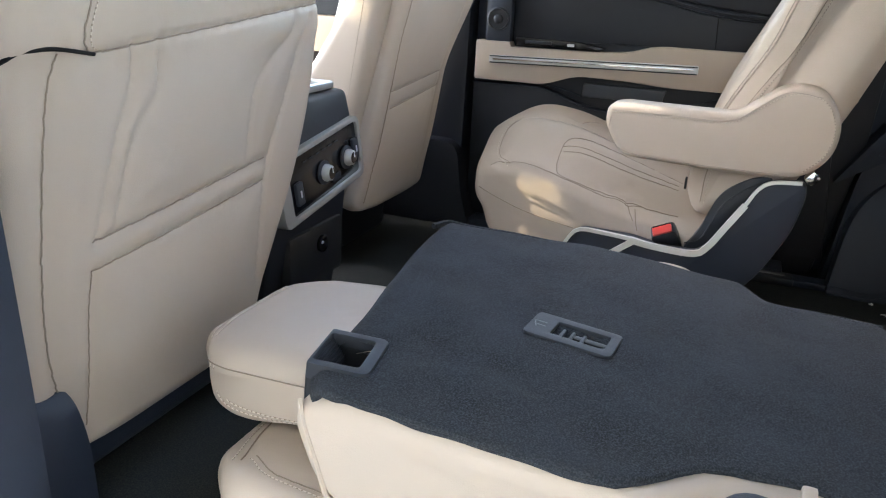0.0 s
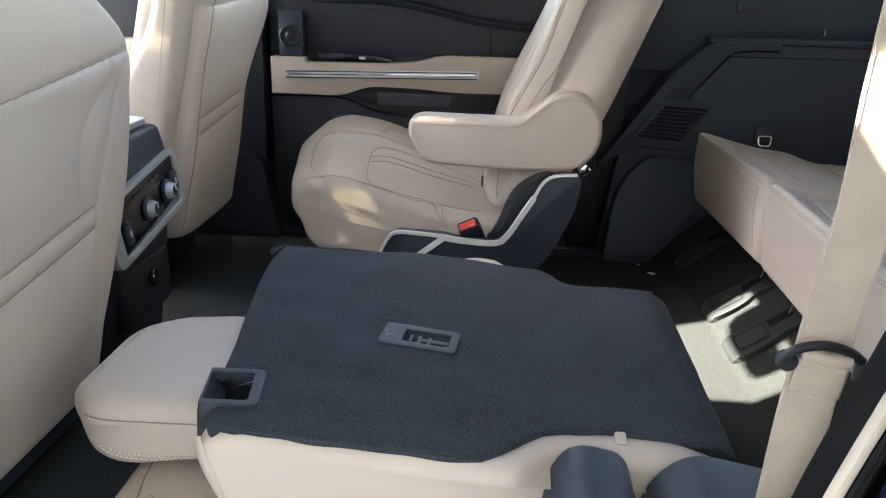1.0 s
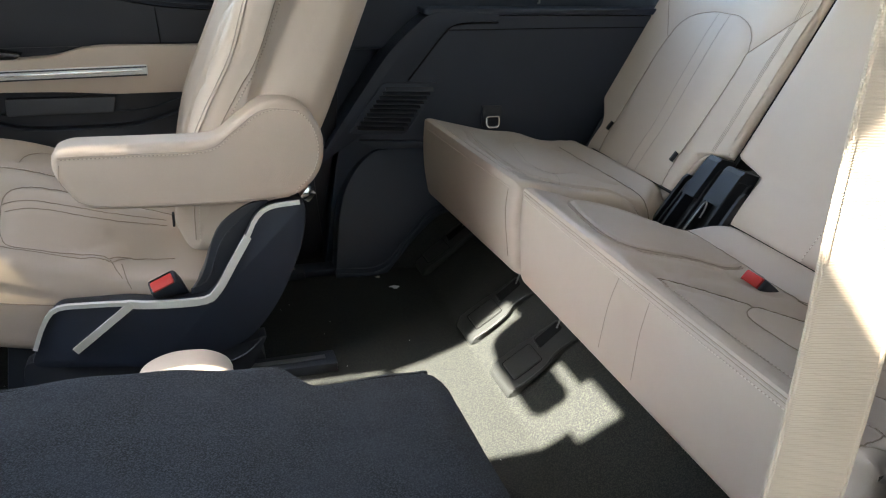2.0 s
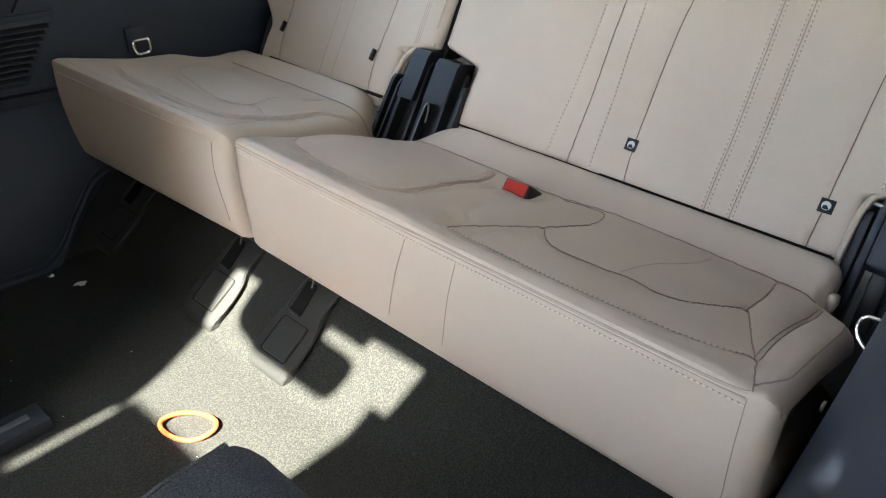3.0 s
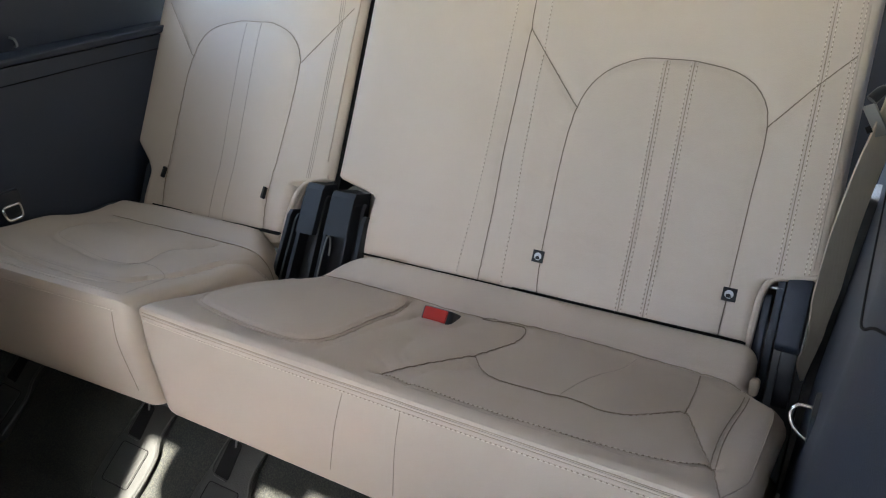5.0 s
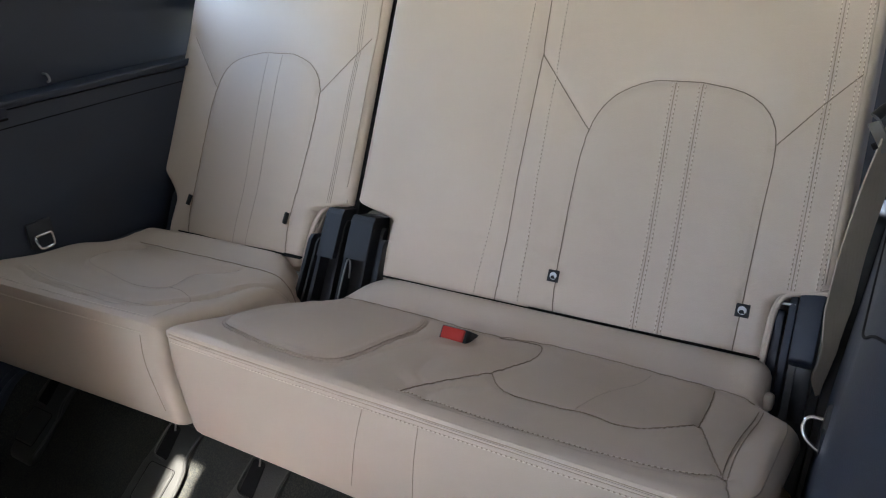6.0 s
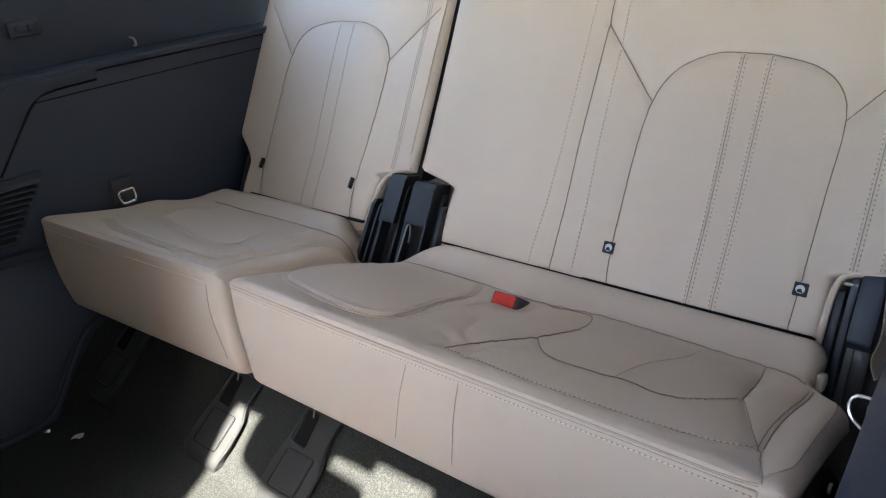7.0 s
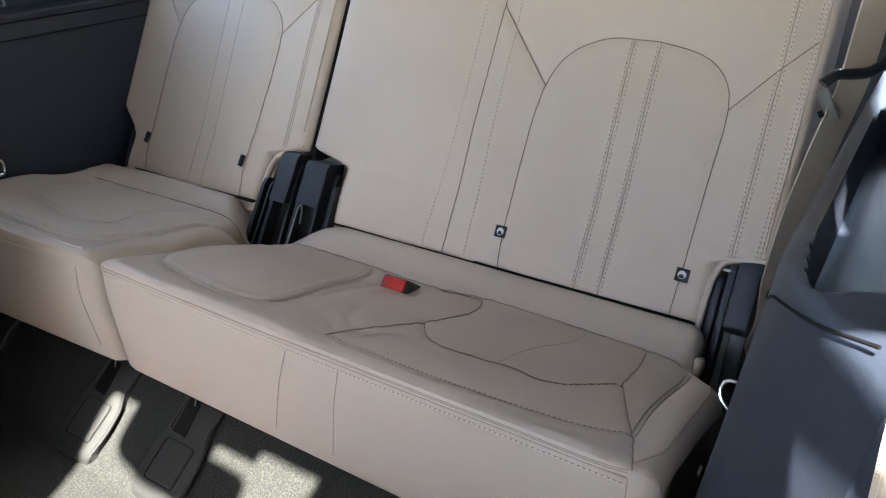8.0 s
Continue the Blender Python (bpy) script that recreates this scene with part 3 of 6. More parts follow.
# ---- far rear door ----
def far_door():
    d = thing("door_1", (0.2, 2.02, 0.0), "dark rear door trim with a cream armrest band and silver strip, closed", "car door")
    d["kind"] = "structure"
    y = FAR
    base = rounded([(-0.275, 0.0, 0.01), (0.64, 0.0, 0.02), (0.70, 0.30, 0.05), (0.72, 0.70, 0.02), (-0.275, 0.70, 0.02)])
    part("lower_panel", prism(base, "y", y + 0.02, y + 0.08, 0.006), SOFTDARK, d)
    # padded upper with a rolled edge
    roll = [(-0.15, 0.672), (0.06, 0.668), (0.18, 0.650), (0.30, 0.625), (0.44, 0.612), (0.70, 0.605)]
    c = curve(roll, 0.02)
    up = [tuple(p) for p in c] + [(0.715, 0.72), (-0.15, 0.72)]
    part("upper_pad", prism(up, "y", y - 0.012, y + 0.03, 0.008), SOFTDARK, d, "dark padded upper door trim")
    part("piping", tube([(p[0], y - 0.006, p[1] - 0.006) for p in c], 0.0035), TRIM, d)
    part("belt_line", tube([(p[0], y + 0.0, p[1] - 0.016) for p in c], 0.0015), TRIM, d)
    mid = [(-0.165, 0.515), (0.70, 0.53)] + [(p[0], p[1] - 0.02) for p in c[::-1]]
    part("middle_panel", prism(mid, "y", y + 0.004, y + 0.03, 0.004), SOFTDARK, d)
    part("panel_joint", tube([(0.335, y + 0.002, 0.52), (0.33, y + 0.002, 0.60)], 0.0012), RUBBER_AND_SHADE, d)
    # cream band
    band = rounded([(-0.262, 0.408, 0.006), (-0.07, 0.408, 0.03), (0.01, 0.437, 0.03), (0.14, 0.435, 0.03), (0.24, 0.428, 0.03), (0.66, 0.432, 0.01),
                    (0.66, 0.525, 0.006), (0.20, 0.525, 0.03), (0.135, 0.505, 0.02), (0.07, 0.500, 0.01), (-0.165, 0.496, 0.003), (-0.17, 0.508, 0.003), (-0.262, 0.508, 0.006)])
    part("armrest_band", prism(band, "y", y - 0.02, y + 0.02, 0.006), LEATHER, d, "cream padded armrest band")
    strip = rounded([(-0.222, 0.452, 0.004), (0.305, 0.466, 0.004), (0.305, 0.488, 0.004), (-0.222, 0.472, 0.004)])
    part("silver_strip", prism(strip, "y", y - 0.026, y - 0.018, 0.003), SILVER, d, "brushed silver trim strip")
    for o_ in (0.0022, 0.0185):
        part("strip_edge", tube([(-0.219, y - 0.026, 0.4515 + o_), (0.303, y - 0.026, 0.4655 + o_)], 0.0016), PLASTIC, d)
    part("strip_groove", prism([(-0.21, 0.4605), (0.295, 0.475), (0.295, 0.479), (-0.21, 0.4645)], "y", y - 0.0275, y - 0.0255, 0.0005), CHROME, d)
    pod = rounded([(-0.155, 0.498, 0.003), (0.065, 0.500, 0.02), (0.075, 0.509, 0.01), (0.01, 0.520, 0.005), (-0.155, 0.522, 0.004)])
    part("switch_pod", prism(pod, "y", y - 0.016, y + 0.02, 0.003), GLOSSBLACK, d, "gloss black window switch pod")
    part("window_switch", block((-0.095, y - 0.018, 0.512), (0.07, 0.006, 0.008), 0.002), PLASTIC, d)
    part("lock_switch", block((-0.01, y - 0.018, 0.511), (0.018, 0.006, 0.007), 0.002), SILVER, d)
    # pull pocket and lower sweep
    low = [(-0.27, 0.400), (-0.10, 0.402), (-0.04, 0.390), (0.02, 0.368), (0.08, 0.358), (0.25, 0.360), (0.33, 0.378), (0.42, 0.41), (0.62, 0.425)]
    lc = curve(low, 0.02)
    part("lower_sweep", prism([tuple(p) for p in lc] + [(0.66, 0.05), (-0.27, 0.03)], "y", y + 0.002, y + 0.03, 0.006), SOFTDARK, d)
    part("sweep_line", tube([(p[0], y - 0.001, p[1] - 0.003) for p in lc], 0.0028), TRIM, d)
    part("sweep_line", tube([(p[0], y + 0.006, p[1]) for p in curve([(-0.09, 0.408), (-0.03, 0.400), (0.022, 0.386)], 0.01)], 0.0018), TRIM, d)
    part("sweep_line", tube([(p[0], y + 0.006, p[1]) for p in curve([(0.235, 0.388), (0.30, 0.392), (0.36, 0.412), (0.44, 0.432)], 0.01)], 0.0018), TRIM, d)
    part("pull_plate", prism(rounded([(0.028, 0.385, 0.004), (0.228, 0.388, 0.004), (0.236, 0.420, 0.004), (0.030, 0.420, 0.004)]), "y", y - 0.004, y + 0.012, 0.003),
         material("grey_plastic", (0.055, 0.06, 0.072), 0.45, vary=0.08), d, "grey door pull insert")

    part("lower_loudspeaker", spin([(0.075, 0), (0.075, 0.012), (0.066, 0.016), (0.064, 0.010), (0.0, 0.014)], (-0.055, y + 0.004, 0.282), (0, -1, 0), 32), PLASTIC, d)
    # tweeter
    tw = part("tweeter_plate", block((-0.205, y - 0.002, 0.568), (0.068, 0.03, 0.122), 0.006), TRIM, d, "grey tweeter plate")
    part("tweeter_ring", spin([(0.030, 0), (0.030, 0.006), (0.026, 0.008), (0.024, 0.003), (0.0, 0.003)], (-0.205, y - 0.016, 0.563), (0, -1, 0), 32), PLASTIC, tw)
    part("tweeter_cone", spin([(0.012, 0), (0.012, 0.004), (0.006, 0.008), (0.0, 0.008)], (-0.205, y - 0.019, 0.563), (0, -1, 0), 20), SOFTDARK, tw)
    return d


far_door()

# far pillar between the doors, with its foot
pil = thing("pillar_trim", (-0.33, 2.0, 0.0), "dark plastic pillar trim beside the front seat", "pillar trim")
pil["kind"] = "structure"
part("upper_trim", prism(rounded([(-0.42, 0.16, 0.03), (-0.285, 0.12, 0.03), (-0.275, 1.10, 0.02), (-0.38, 1.10, 0.02)]), "y", 1.95, 2.06, 0.02), SOFTDARK, pil)
part("lower_trim", prism(rounded([(-0.52, 0.0, 0.02), (-0.235, 0.0, 0.02), (-0.265, 0.09, 0.06), (-0.285, 0.24, 0.05), (-0.42, 0.24, 0.05)]), "y", 1.91, 2.06, 0.02), SOFTDARK, pil)
part("door_sill", block((0.15, 1.97, 0.012), (0.85, 0.09, 0.03), 0.008), TRIM, pil)
fd = thing("door_2", (-0.8, 2.0, 0.0), "dark front passenger door trim with a cream band, closed", "car door")
fd["kind"] = "structure"
part("lower_panel", prism([(-1.4, 0.02), (-0.43, 0.02), (-0.43, 0.72), (-1.4, 0.72)], "y", 1.98, 2.05, 0.01), SOFTDARK, fd)
part("armrest_band", prism(rounded([(-1.3, 0.44, 0.02), (-0.45, 0.44, 0.01), (-0.45, 0.54, 0.01), (-1.3, 0.54, 0.02)]), "y", 1.94, 1.98, 0.008), LEATHER, fd)


# ---- rear quarter trims ----
def far_quarter():
    q = thing("quarter_trim", (1.2, FAR, 0.0),
              "dark charcoal moulded trim panel with ledge, vent and tie-down loop", "trim panel")
    q["kind"] = "structure"
    y = FAR - 0.005
    side = rounded([(0.66, -0.02, 0.01), (1.75, -0.02, 0.01), (1.75, 0.583, 0.01), (0.985, 0.583, 0.05), (0.90, 0.50, 0.03), (0.70, 0.30, 0.05)])
    part("side_panel", (prism(side, "y", y, y + 0.06, 0.016)), TRIM, q)
    ledge = rounded([(0.90, y - 0.004, 0.01), (1.75, y - 0.004, 0.01), (1.75, y + 0.14, 0.01), (0.90, y + 0.14, 0.01)])
    part("ledge", (prism(ledge, "z", 0.584, 0.598, 0.005)), TRIM, q)
    part("ledge_edge", (tube([(0.93, y - 0.001, 0.590), (1.3, y - 0.001, 0.595), (1.75, y - 0.001, 0.597)], 0.0034)), TRIM, q)
    part("panel_joint", (tube([(0.94, y - 0.001, 0.550), (1.3, y - 0.001, 0.554), (1.75, y - 0.001, 0.556)], 0.0012)), RUBBER_AND_SHADE, q)
    upper = rounded([(0.69, 0.50, 0.02), (1.75, 0.50, 0.01), (1.75, 0.77, 0.01), (0.69, 0.77, 0.02)])
    part("upper_panel", (prism(upper, "y", y + 0.06, y + 0.10, 0.008)), TRIM, q)
    # band running from the door frame up to the ledge
    arm = rounded([(0.64, 0.24, 0.02), (0.73, 0.30, 0.03), (0.80, 0.345, 0.03), (0.858, 0.44, 0.03), (0.944, 0.548, 0.03), (0.98, 0.568, 0.03), (1.08, 0.572, 0.01), (1.08, 0.588, 0.004), (0.915, 0.592, 0.03), (0.822, 0.512, 0.06), (0.708, 0.346, 0.05)])
    part("sweep", prism(arm, "y", y - 0.006, y + 0.08, 0.012), TRIM, q)
    part("sweep_groove", tube([(p[0], y - 0.0005, p[1]) for p in curve([(0.865, 0.438), (0.95, 0.544), (0.985, 0.563), (1.08, 0.567)], 0.01)], 0.0022), RUBBER_AND_SHADE, q)
    part("vent_lip", prism(rounded([(0.742, 0.306, 0.012), (0.79, 0.284, 0.01), (0.96, 0.280, 0.01), (0.96, 0.292, 0.006), (0.84, 0.300, 0.02)]), "y", y - 0.018, y + 0.01, 0.006), TRIM, q, "moulded lip under the vent")

    # lower moulding, leaning in towards the floor, with a stepped foot
    def lean_in(shape):
        return [(px, py - 0.088 * max(0.0, 0.28 - pz) / 0.28, pz) for px, py, pz in shape[0]], shape[1]

    low = rounded([(0.787, 0.283, 0.03), (0.742, 0.250, 0.03), (0.706, 0.20, 0.04), (0.688, 0.14, 0.05), (0.668, -0.01, 0.01), (0.788, -0.01, 0.015), (0.868, 0.072, 0.02), (0.935, 0.125, 0.03), (1.30, 0.15, 0.02), (1.30, 0.278, 0.02)])
    part("lower_moulding", lean_in(prism([tuple(p) for p in resampled(low, 0.02, True)], "y", y - 0.009, y + 0.05, 0.008)), TRIM, q)
    for o_, r_ in ((0.0, 0.0045), (0.014, 0.0022)):
        run = curve([(0.672, 0.006 + o_), (0.784, 0.007 + o_), (0.862, 0.080 + o_), (0.930, 0.130 + o_), (1.10, 0.145 + o_)], 0.012)
        part("foot_edge", lean_in(tube([(p[0], y - 0.0095, p[1]) for p in run], r_)), TRIM, q)
    part("wheel_arch", lean_in(prism(rounded([(0.80, 0.0, 0.01), (1.35, 0.0, 0.01), (1.35, 0.15, 0.01), (0.94, 0.135, 0.03), (0.875, 0.070, 0.02)]), "y", y + 0.005, y + 0.05, 0.006)), CARPET, q, "dark carpeted wheel arch")
    part("sill_cover", block((0.60, y - 0.055, 0.008), (0.16, 0.05, 0.018), 0.006), TRIM, q)
    # air vent
    corners = [(0.738, 0.330), (0.850, 0.322), (0.926, 0.424), (0.812, 0.427)]
    v = part("vent_frame", prism(rounded([(0.722, 0.322, 0.01), (0.856, 0.313, 0.01), (0.938, 0.432, 0.01), (0.802, 0.436, 0.01)]), "y", y - 0.010, y + 0.01, 0.004), TRIM, q)
    for i in range(10):
        t = (i + 0.5) / 10
        a = Vector(corners[0]).lerp(Vector(corners[3]), t)
        b = Vector(corners[1]).lerp(Vector(corners[2]), t)
        c = (a + b) / 2
        tilt = Matrix.Rotation(-math.atan2(b.y - a.y, b.x - a.x), 4, "Y") @ Matrix.Rotation(0.6, 4, "X")
        part("slat", block((c.x, y - 0.013, c.y), ((b - a).length, 0.012, 0.0035), 0.001, tilt), PLASTIC, v)
    bt = part("release_switch", block((1.0, y + 0.056, 0.672), (0.06, 0.012, 0.028), 0.004), PLASTIC, q, "black seat release switch")
    part("switch_button", block((0.99, y + 0.049, 0.672), (0.018, 0.006, 0.012), 0.002), TRIM, bt)
    part("switch_button", block((1.013, y + 0.049, 0.672), (0.018, 0.006, 0.012), 0.002), TRIM, bt)
    part("bag_hook", tube(curve([(1.20, y + 0.062, 0.622), (1.20, y + 0.045, 0.619), (1.20, y + 0.042, 0.608), (1.20, y + 0.05, 0.606)], 0.004), 0.0024), STEEL, q)
    part("belt_slot", block((0.69, y + 0.062, 0.50), (0.03, 0.01, 0.10), 0.006, Matrix.Rotation(radians(28), 4, "Y")), RUBBER_AND_SHADE, q)
    # tie-down loop
    lx, lz = 1.075, 0.345
    loop = part("loop_plate", (block((lx, y - 0.004, lz + 0.004), (0.05, 0.012, 0.05), 0.012)), PLASTIC, q)
    ringp = [(lx + px, y - 0.010 - 0.010 * (1 - (pz + 0.02) / 0.04), lz + pz - 0.004) for px, pz in rounded([(-0.017, 0.008, 0.006), (0.017, 0.008, 0.006), (0.015, -0.017, 0.009), (-0.015, -0.017, 0.009)])]
    part("tie_down_loop", (tube(ringp, 0.0026, 8, closed=True)), CHROME, loop, "chrome tie-down loop")
    return q


far_quarter()

def near_quarter():
    q = thing("quarter_trim", (1.2, 0.55, 0.0), "dark charcoal moulded trim panel with cup holder and tie-down loop", "trim panel")
    q["kind"] = "structure"
    section = resampled(rounded([(0.40, -0.02, 0), (0.648, -0.02, 0.01), (0.642, 0.15, 0.1), (0.617, 0.33, 0.1), (0.597, 0.50, 0.05), (0.588, 0.578, 0.034), (0.55, 0.592, 0.02), (0.40, 0.592, 0)]), 0.004, True)
    xs = np.concatenate([np.arange(0.80, 0.87, 0.007), np.arange(0.87, 1.38, 0.004), np.arange(1.38, 1.79, 0.03)])
    verts, k = [], len(section)
    for x in xs:
        dy = -0.12 * (1 - step_between(x, 0.70, 0.98))
        for y, z in section:
            yy = y + dy
            rx, ry = abs((x - 1.125) / 0.228), abs((yy - 0.512) / 0.056)
            if z > 0.575:
                z -= 0.045 * (1 - step_between(rx**8 + ry**6, 0.50, 1.25))
            verts.append((x, yy, z))
    faces = [(i * k + j, i * k + (j + 1) % k, (i + 1) * k + (j + 1) % k, (i + 1) * k + j) for i in range(len(xs) - 1) for j in range(k)]
    faces += [tuple(range(k)), tuple((len(xs) - 1) * k + j for j in range(k))]
    part("side_panel", (verts, faces), TRIM, q, "charcoal side panel with a sunk oval cup holder")
    joint = []
    for x, z in curve([(1.6, 0.50), (1.25, 0.505), (1.0, 0.520), (0.937, 0.545), (0.876, 0.566), (0.828, 0.588)], 0.01):
        joint.append((x, float(np.interp(z, [0.50, 0.578, 0.592], [0.5975, 0.5885, 0.580])) - 0.12 * (1 - step_between(x, 0.70, 0.98)), z))
    part("panel_joint", tube(joint, 0.0013), RUBBER_AND_SHADE, q)
    part("upper_panel", prism(rounded([(0.80, 0.58, 0.02), (1.78, 0.58, 0.01), (1.78, 0.74, 0.01), (0.80, 0.74, 0.02)]), "y", 0.425, 0.462, 0.008), TRIM, q)
    lx, ly, lz = 1.1136, 0.622, 0.3244
    loop = part("loop_plate", block((lx, ly - 0.008, lz + 0.002), (0.05, 0.014, 0.05), 0.006), PLASTIC, q)
    ringp = [(lx + 0.45 * pv, ly + pu + 0.35 * pv, lz + 0.85 * pv) for pu, pv in rounded([(-0.026, -0.0175, 0.006), (0.006, -0.0175, 0.010), (0.0165, -0.006, 0.012), (0.0165, 0.006, 0.012), (0.008, 0.0175, 0.010), (-0.026, 0.0175, 0.006)])]
    part("tie_down_loop", tube(ringp, 0.0021, 8, closed=True), CHROME, loop, "chrome tie-down loop")
    part("clip", spin([(0.006, 0), (0.006, 0.003), (0.0, 0.004)], (1.05, 0.632, 0.27), (0, 1, 0), 12), STEEL, q)
    return q


near_quarter()


# ---- third row ----
def third_cushion(parent, y0, y1, lines, ridges, label, skew=0.0, dips=()):
    prof = rounded([(0.96, 0.158, 0.03), (0.932, 0.172, 0.02), (0.921, 0.29, 0.05), (0.924, 0.352, 0.016), (1.10, 0.305, 0.10), (1.19, 0.269, 0.05), (1.235, 0.262, 0.02), (1.290, 0.285, 0.02),
                    (1.311, 0.272, 0.012), (1.315, 0.14, 0.02), (1.05, 0.15, 0.02)])
    left = y0 if skew else (lambda x, z: y0 + 0.055 * step_between(x, 1.165, 1.245) ** 2)
    gr = [(l, 0.0042, 0.0026) for l in lines] + [(offset(l, o), 0.007, -0.0035) for l, o in ridges] + [(l, 0.005, 0.0035) for l, o in ridges]
    sh = loft(prof, left, y1, 0.018 if skew else 0.024, 0.0048, 0.0055, gr, (0.2, 0.98), "xy", puff=(list(lines) + [l for l, o in ridges], 0.0055, 0.030), ease=True)
    sh = [(x - skew * (y - y0) * max(0, 1 - (x - 0.92) / 0.3), y, z) for x, y, z in sh[0]], sh[1]
    if skew:
        sh = [(x, y, z + 0.016 * step_between(x, 1.04, 1.15) * (1 - step_between(x, 1.22, 1.30)) * step_between(z, 0.22, 0.27) - 0.006 * step_between(y, y1 - 0.16, y1) * step_between(x, 1.25, 1.28)) for x, y, z in sh[0]], sh[1]
    for line, depth in dips:
        pts = resampled(line, 0.004)
        sh = [(x, y, z - min(depth * math.exp(-float(((pts - (x, y)) ** 2).sum(1).min()) / 0.034**2), max(0.0, z - 0.165))) if x > 1.14 else (x, y, z) for x, y, z in sh[0]], sh[1]
    return part("cushion", sh, LEATHER, parent, label, angle=40), Cover(sh, "xy", (0, 0, -1)), Cover(sh, "yz", (1, 0, 0))


def third_back(parent, y0, y1, n0, n1, zn0, zn1, lines, label, wide=0.022):
    """n0, n1: how far the lower corners are cut away at each side, below the heights zn0, zn1."""
    front = [(1.312, 0.258), (1.326, 0.288), (1.350, 0.326), (1.386, 0.380), (1.460, 0.518), (1.533, 0.66), (1.655, 0.90)]
    c = [tuple(p) for p in curve(front, 0.03)]
    prof = rounded([(1.325, 0.238, 0.01)] + [(a, b, 0) for a, b in c] + [(1.675, 0.935, 0.03), (1.75, 0.935, 0.03), (1.66, 0.66, 0.1), (1.46, 0.27, 0.03), (1.40, 0.238, 0.02)])
    gr = [(l, 0.0045, 0.0024) for l in lines]
    sh = loft(prof, lambda x, z: y0 + n0 * (1 - step_between(z, zn0, zn0 + 0.02)), lambda x, z: y1 - n1 * (1 - step_between(z, zn1, zn1 + wide)),
              0.016, 0.0055, 0.006, gr, (-0.8, 0.5), "yz", crown=0.004, puff=(lines, 0.005, 0.034), near_only=0.22)
    return part("backrest", sh, LEATHER, parent, label, angle=40), Cover(sh, "yz", (1, 0, 0))


def tag(parent, y, z, cover, folded=False):
    """Small dark cloth tag with a pale round mark, sewn into a seam."""
    (p, n), = cover.lay([(y, z)], 0.001)
    side, up = Vector((0, 1, 0)), n.cross(Vector((0, 1, 0))).normalized()
    if up.z < 0:
        up = -up
    m = Matrix(((side.x, up.x, n.x, p.x), (side.y, up.y, n.y, p.y), (side.z, up.z, n.z, p.z), (0, 0, 0, 1)))
    if folded:
        return part("anchor_tag", moved(block((0, 0, 0.004), (0.005, 0.022, 0.012), 0.001), m), TAGCLOTH, parent, "small black cloth tag, folded over")
    t = part("anchor_tag", moved(block((0, 0, 0), (0.0185, 0.0185, 0.003), 0.001), m), TAGCLOTH, parent, "small black cloth tag")
    part("tag_mark", moved(spin([(0.0058, 0), (0.0058, 0.0008), (0.0, 0.0008)], (0, 0, 0.0014), (0, 0, 1), 16), m), TAGMARK, t)
    part("tag_figure", moved(prism(rounded([(-0.0045, -0.0045, 0.002), (0.003, -0.005, 0.002), (0.004, -0.001, 0.002), (-0.001, 0.001, 0.001)]), "z", 0.0022, 0.0028), m), TAGCLOTH, t)


def buckle(parent, place, turn, label="black seat belt buckle with a red button"):
    m = Matrix.Translation(place) @ turn
    b = part("buckle", moved(prism(rounded([(-0.021, -0.05, 0.006), (0.021, -0.05, 0.006), (0.025, 0.012, 0.006), (0.022, 0.020, 0.008), (-0.022, 0.020, 0.008), (-0.025, 0.012, 0.006)]), "y", -0.0135, 0.0125, 0.004), m), PLASTIC, parent, label)
    part("red_button", moved(block((0, -0.003, 0.0175), (0.038, 0.019, 0.012), 0.003), m), RED, b)
    part("slot", moved(block((0, 0.0090, 0.0205), (0.036, 0.003, 0.002), 0.0005), m), RUBBER_AND_SHADE, b)
    return b


s60 = thing("third_row_seat", (1.15, 1.05, 0.18), "wide cream leather third-row bench seat section, upright", "car seat", "third-row seats")
Y0, Y1 = 0.643, 1.432
pad_front = curve([(0.960, 1.057), (0.955, 0.983), (0.953, 0.90), (0.956, 0.824), (0.962, 0.759), (0.975, 0.713), (0.990, 0.690)])
loop = curve([(1.236, 1.070), (1.240, 1.02), (1.232, 0.998), (1.165, 0.997), (1.093, 1.003), (1.018, 1.034), (0.956, 1.057)])
inner = curve([(1.093, 1.003), (1.054, 0.972), (1.040, 0.943), (1.042, 0.901), (1.047, 0.853), (1.044, 0.816), (1.055, 0.787), (1.110, 0.743)])
fork = resampled([(1.110, 0.743), (1.236, 0.756)], 0.01)
fork2 = curve([(0.930, 0.669), (0.960, 0.679), (0.988, 0.689), (1.028, 0.708), (1.110, 0.743)])
side_d = curve([(1.214, 0.695), (1.131, 0.695), (1.05, 0.694), (0.988, 0.689)])
mid_a = curve([(0.975, 1.157), (1.06, 1.151), (1.132, 1.150), (1.19, 1.155)])
square = curve([(1.23, 1.195), (1.12, 1.175), (1.03, 1.165), (0.985, 1.18), (0.972, 1.24), (0.985, 1.34), (1.005, 1.395), (1.06, 1.412), (1.20, 1.41)])
bolster = curve([(1.243, 1.40), (1.240, 1.20), (1.236, 1.10), (1.245, 1.00), (1.24, 0.75), (1.228, 0.705)])
creases = [curve(l) for l in ([(0.962, 1.048), (0.990, 1.062), (1.005, 1.085)], [(0.985, 1.028), (1.020, 1.012), (1.040, 0.985)], [(1.010, 1.050), (1.035, 1.075), (1.075, 1.090)], [(0.950, 1.010), (0.975, 1.020), (1.000, 1.018)], [(1.16, 1.115), (1.185, 1.09), (1.215, 1.085)])]
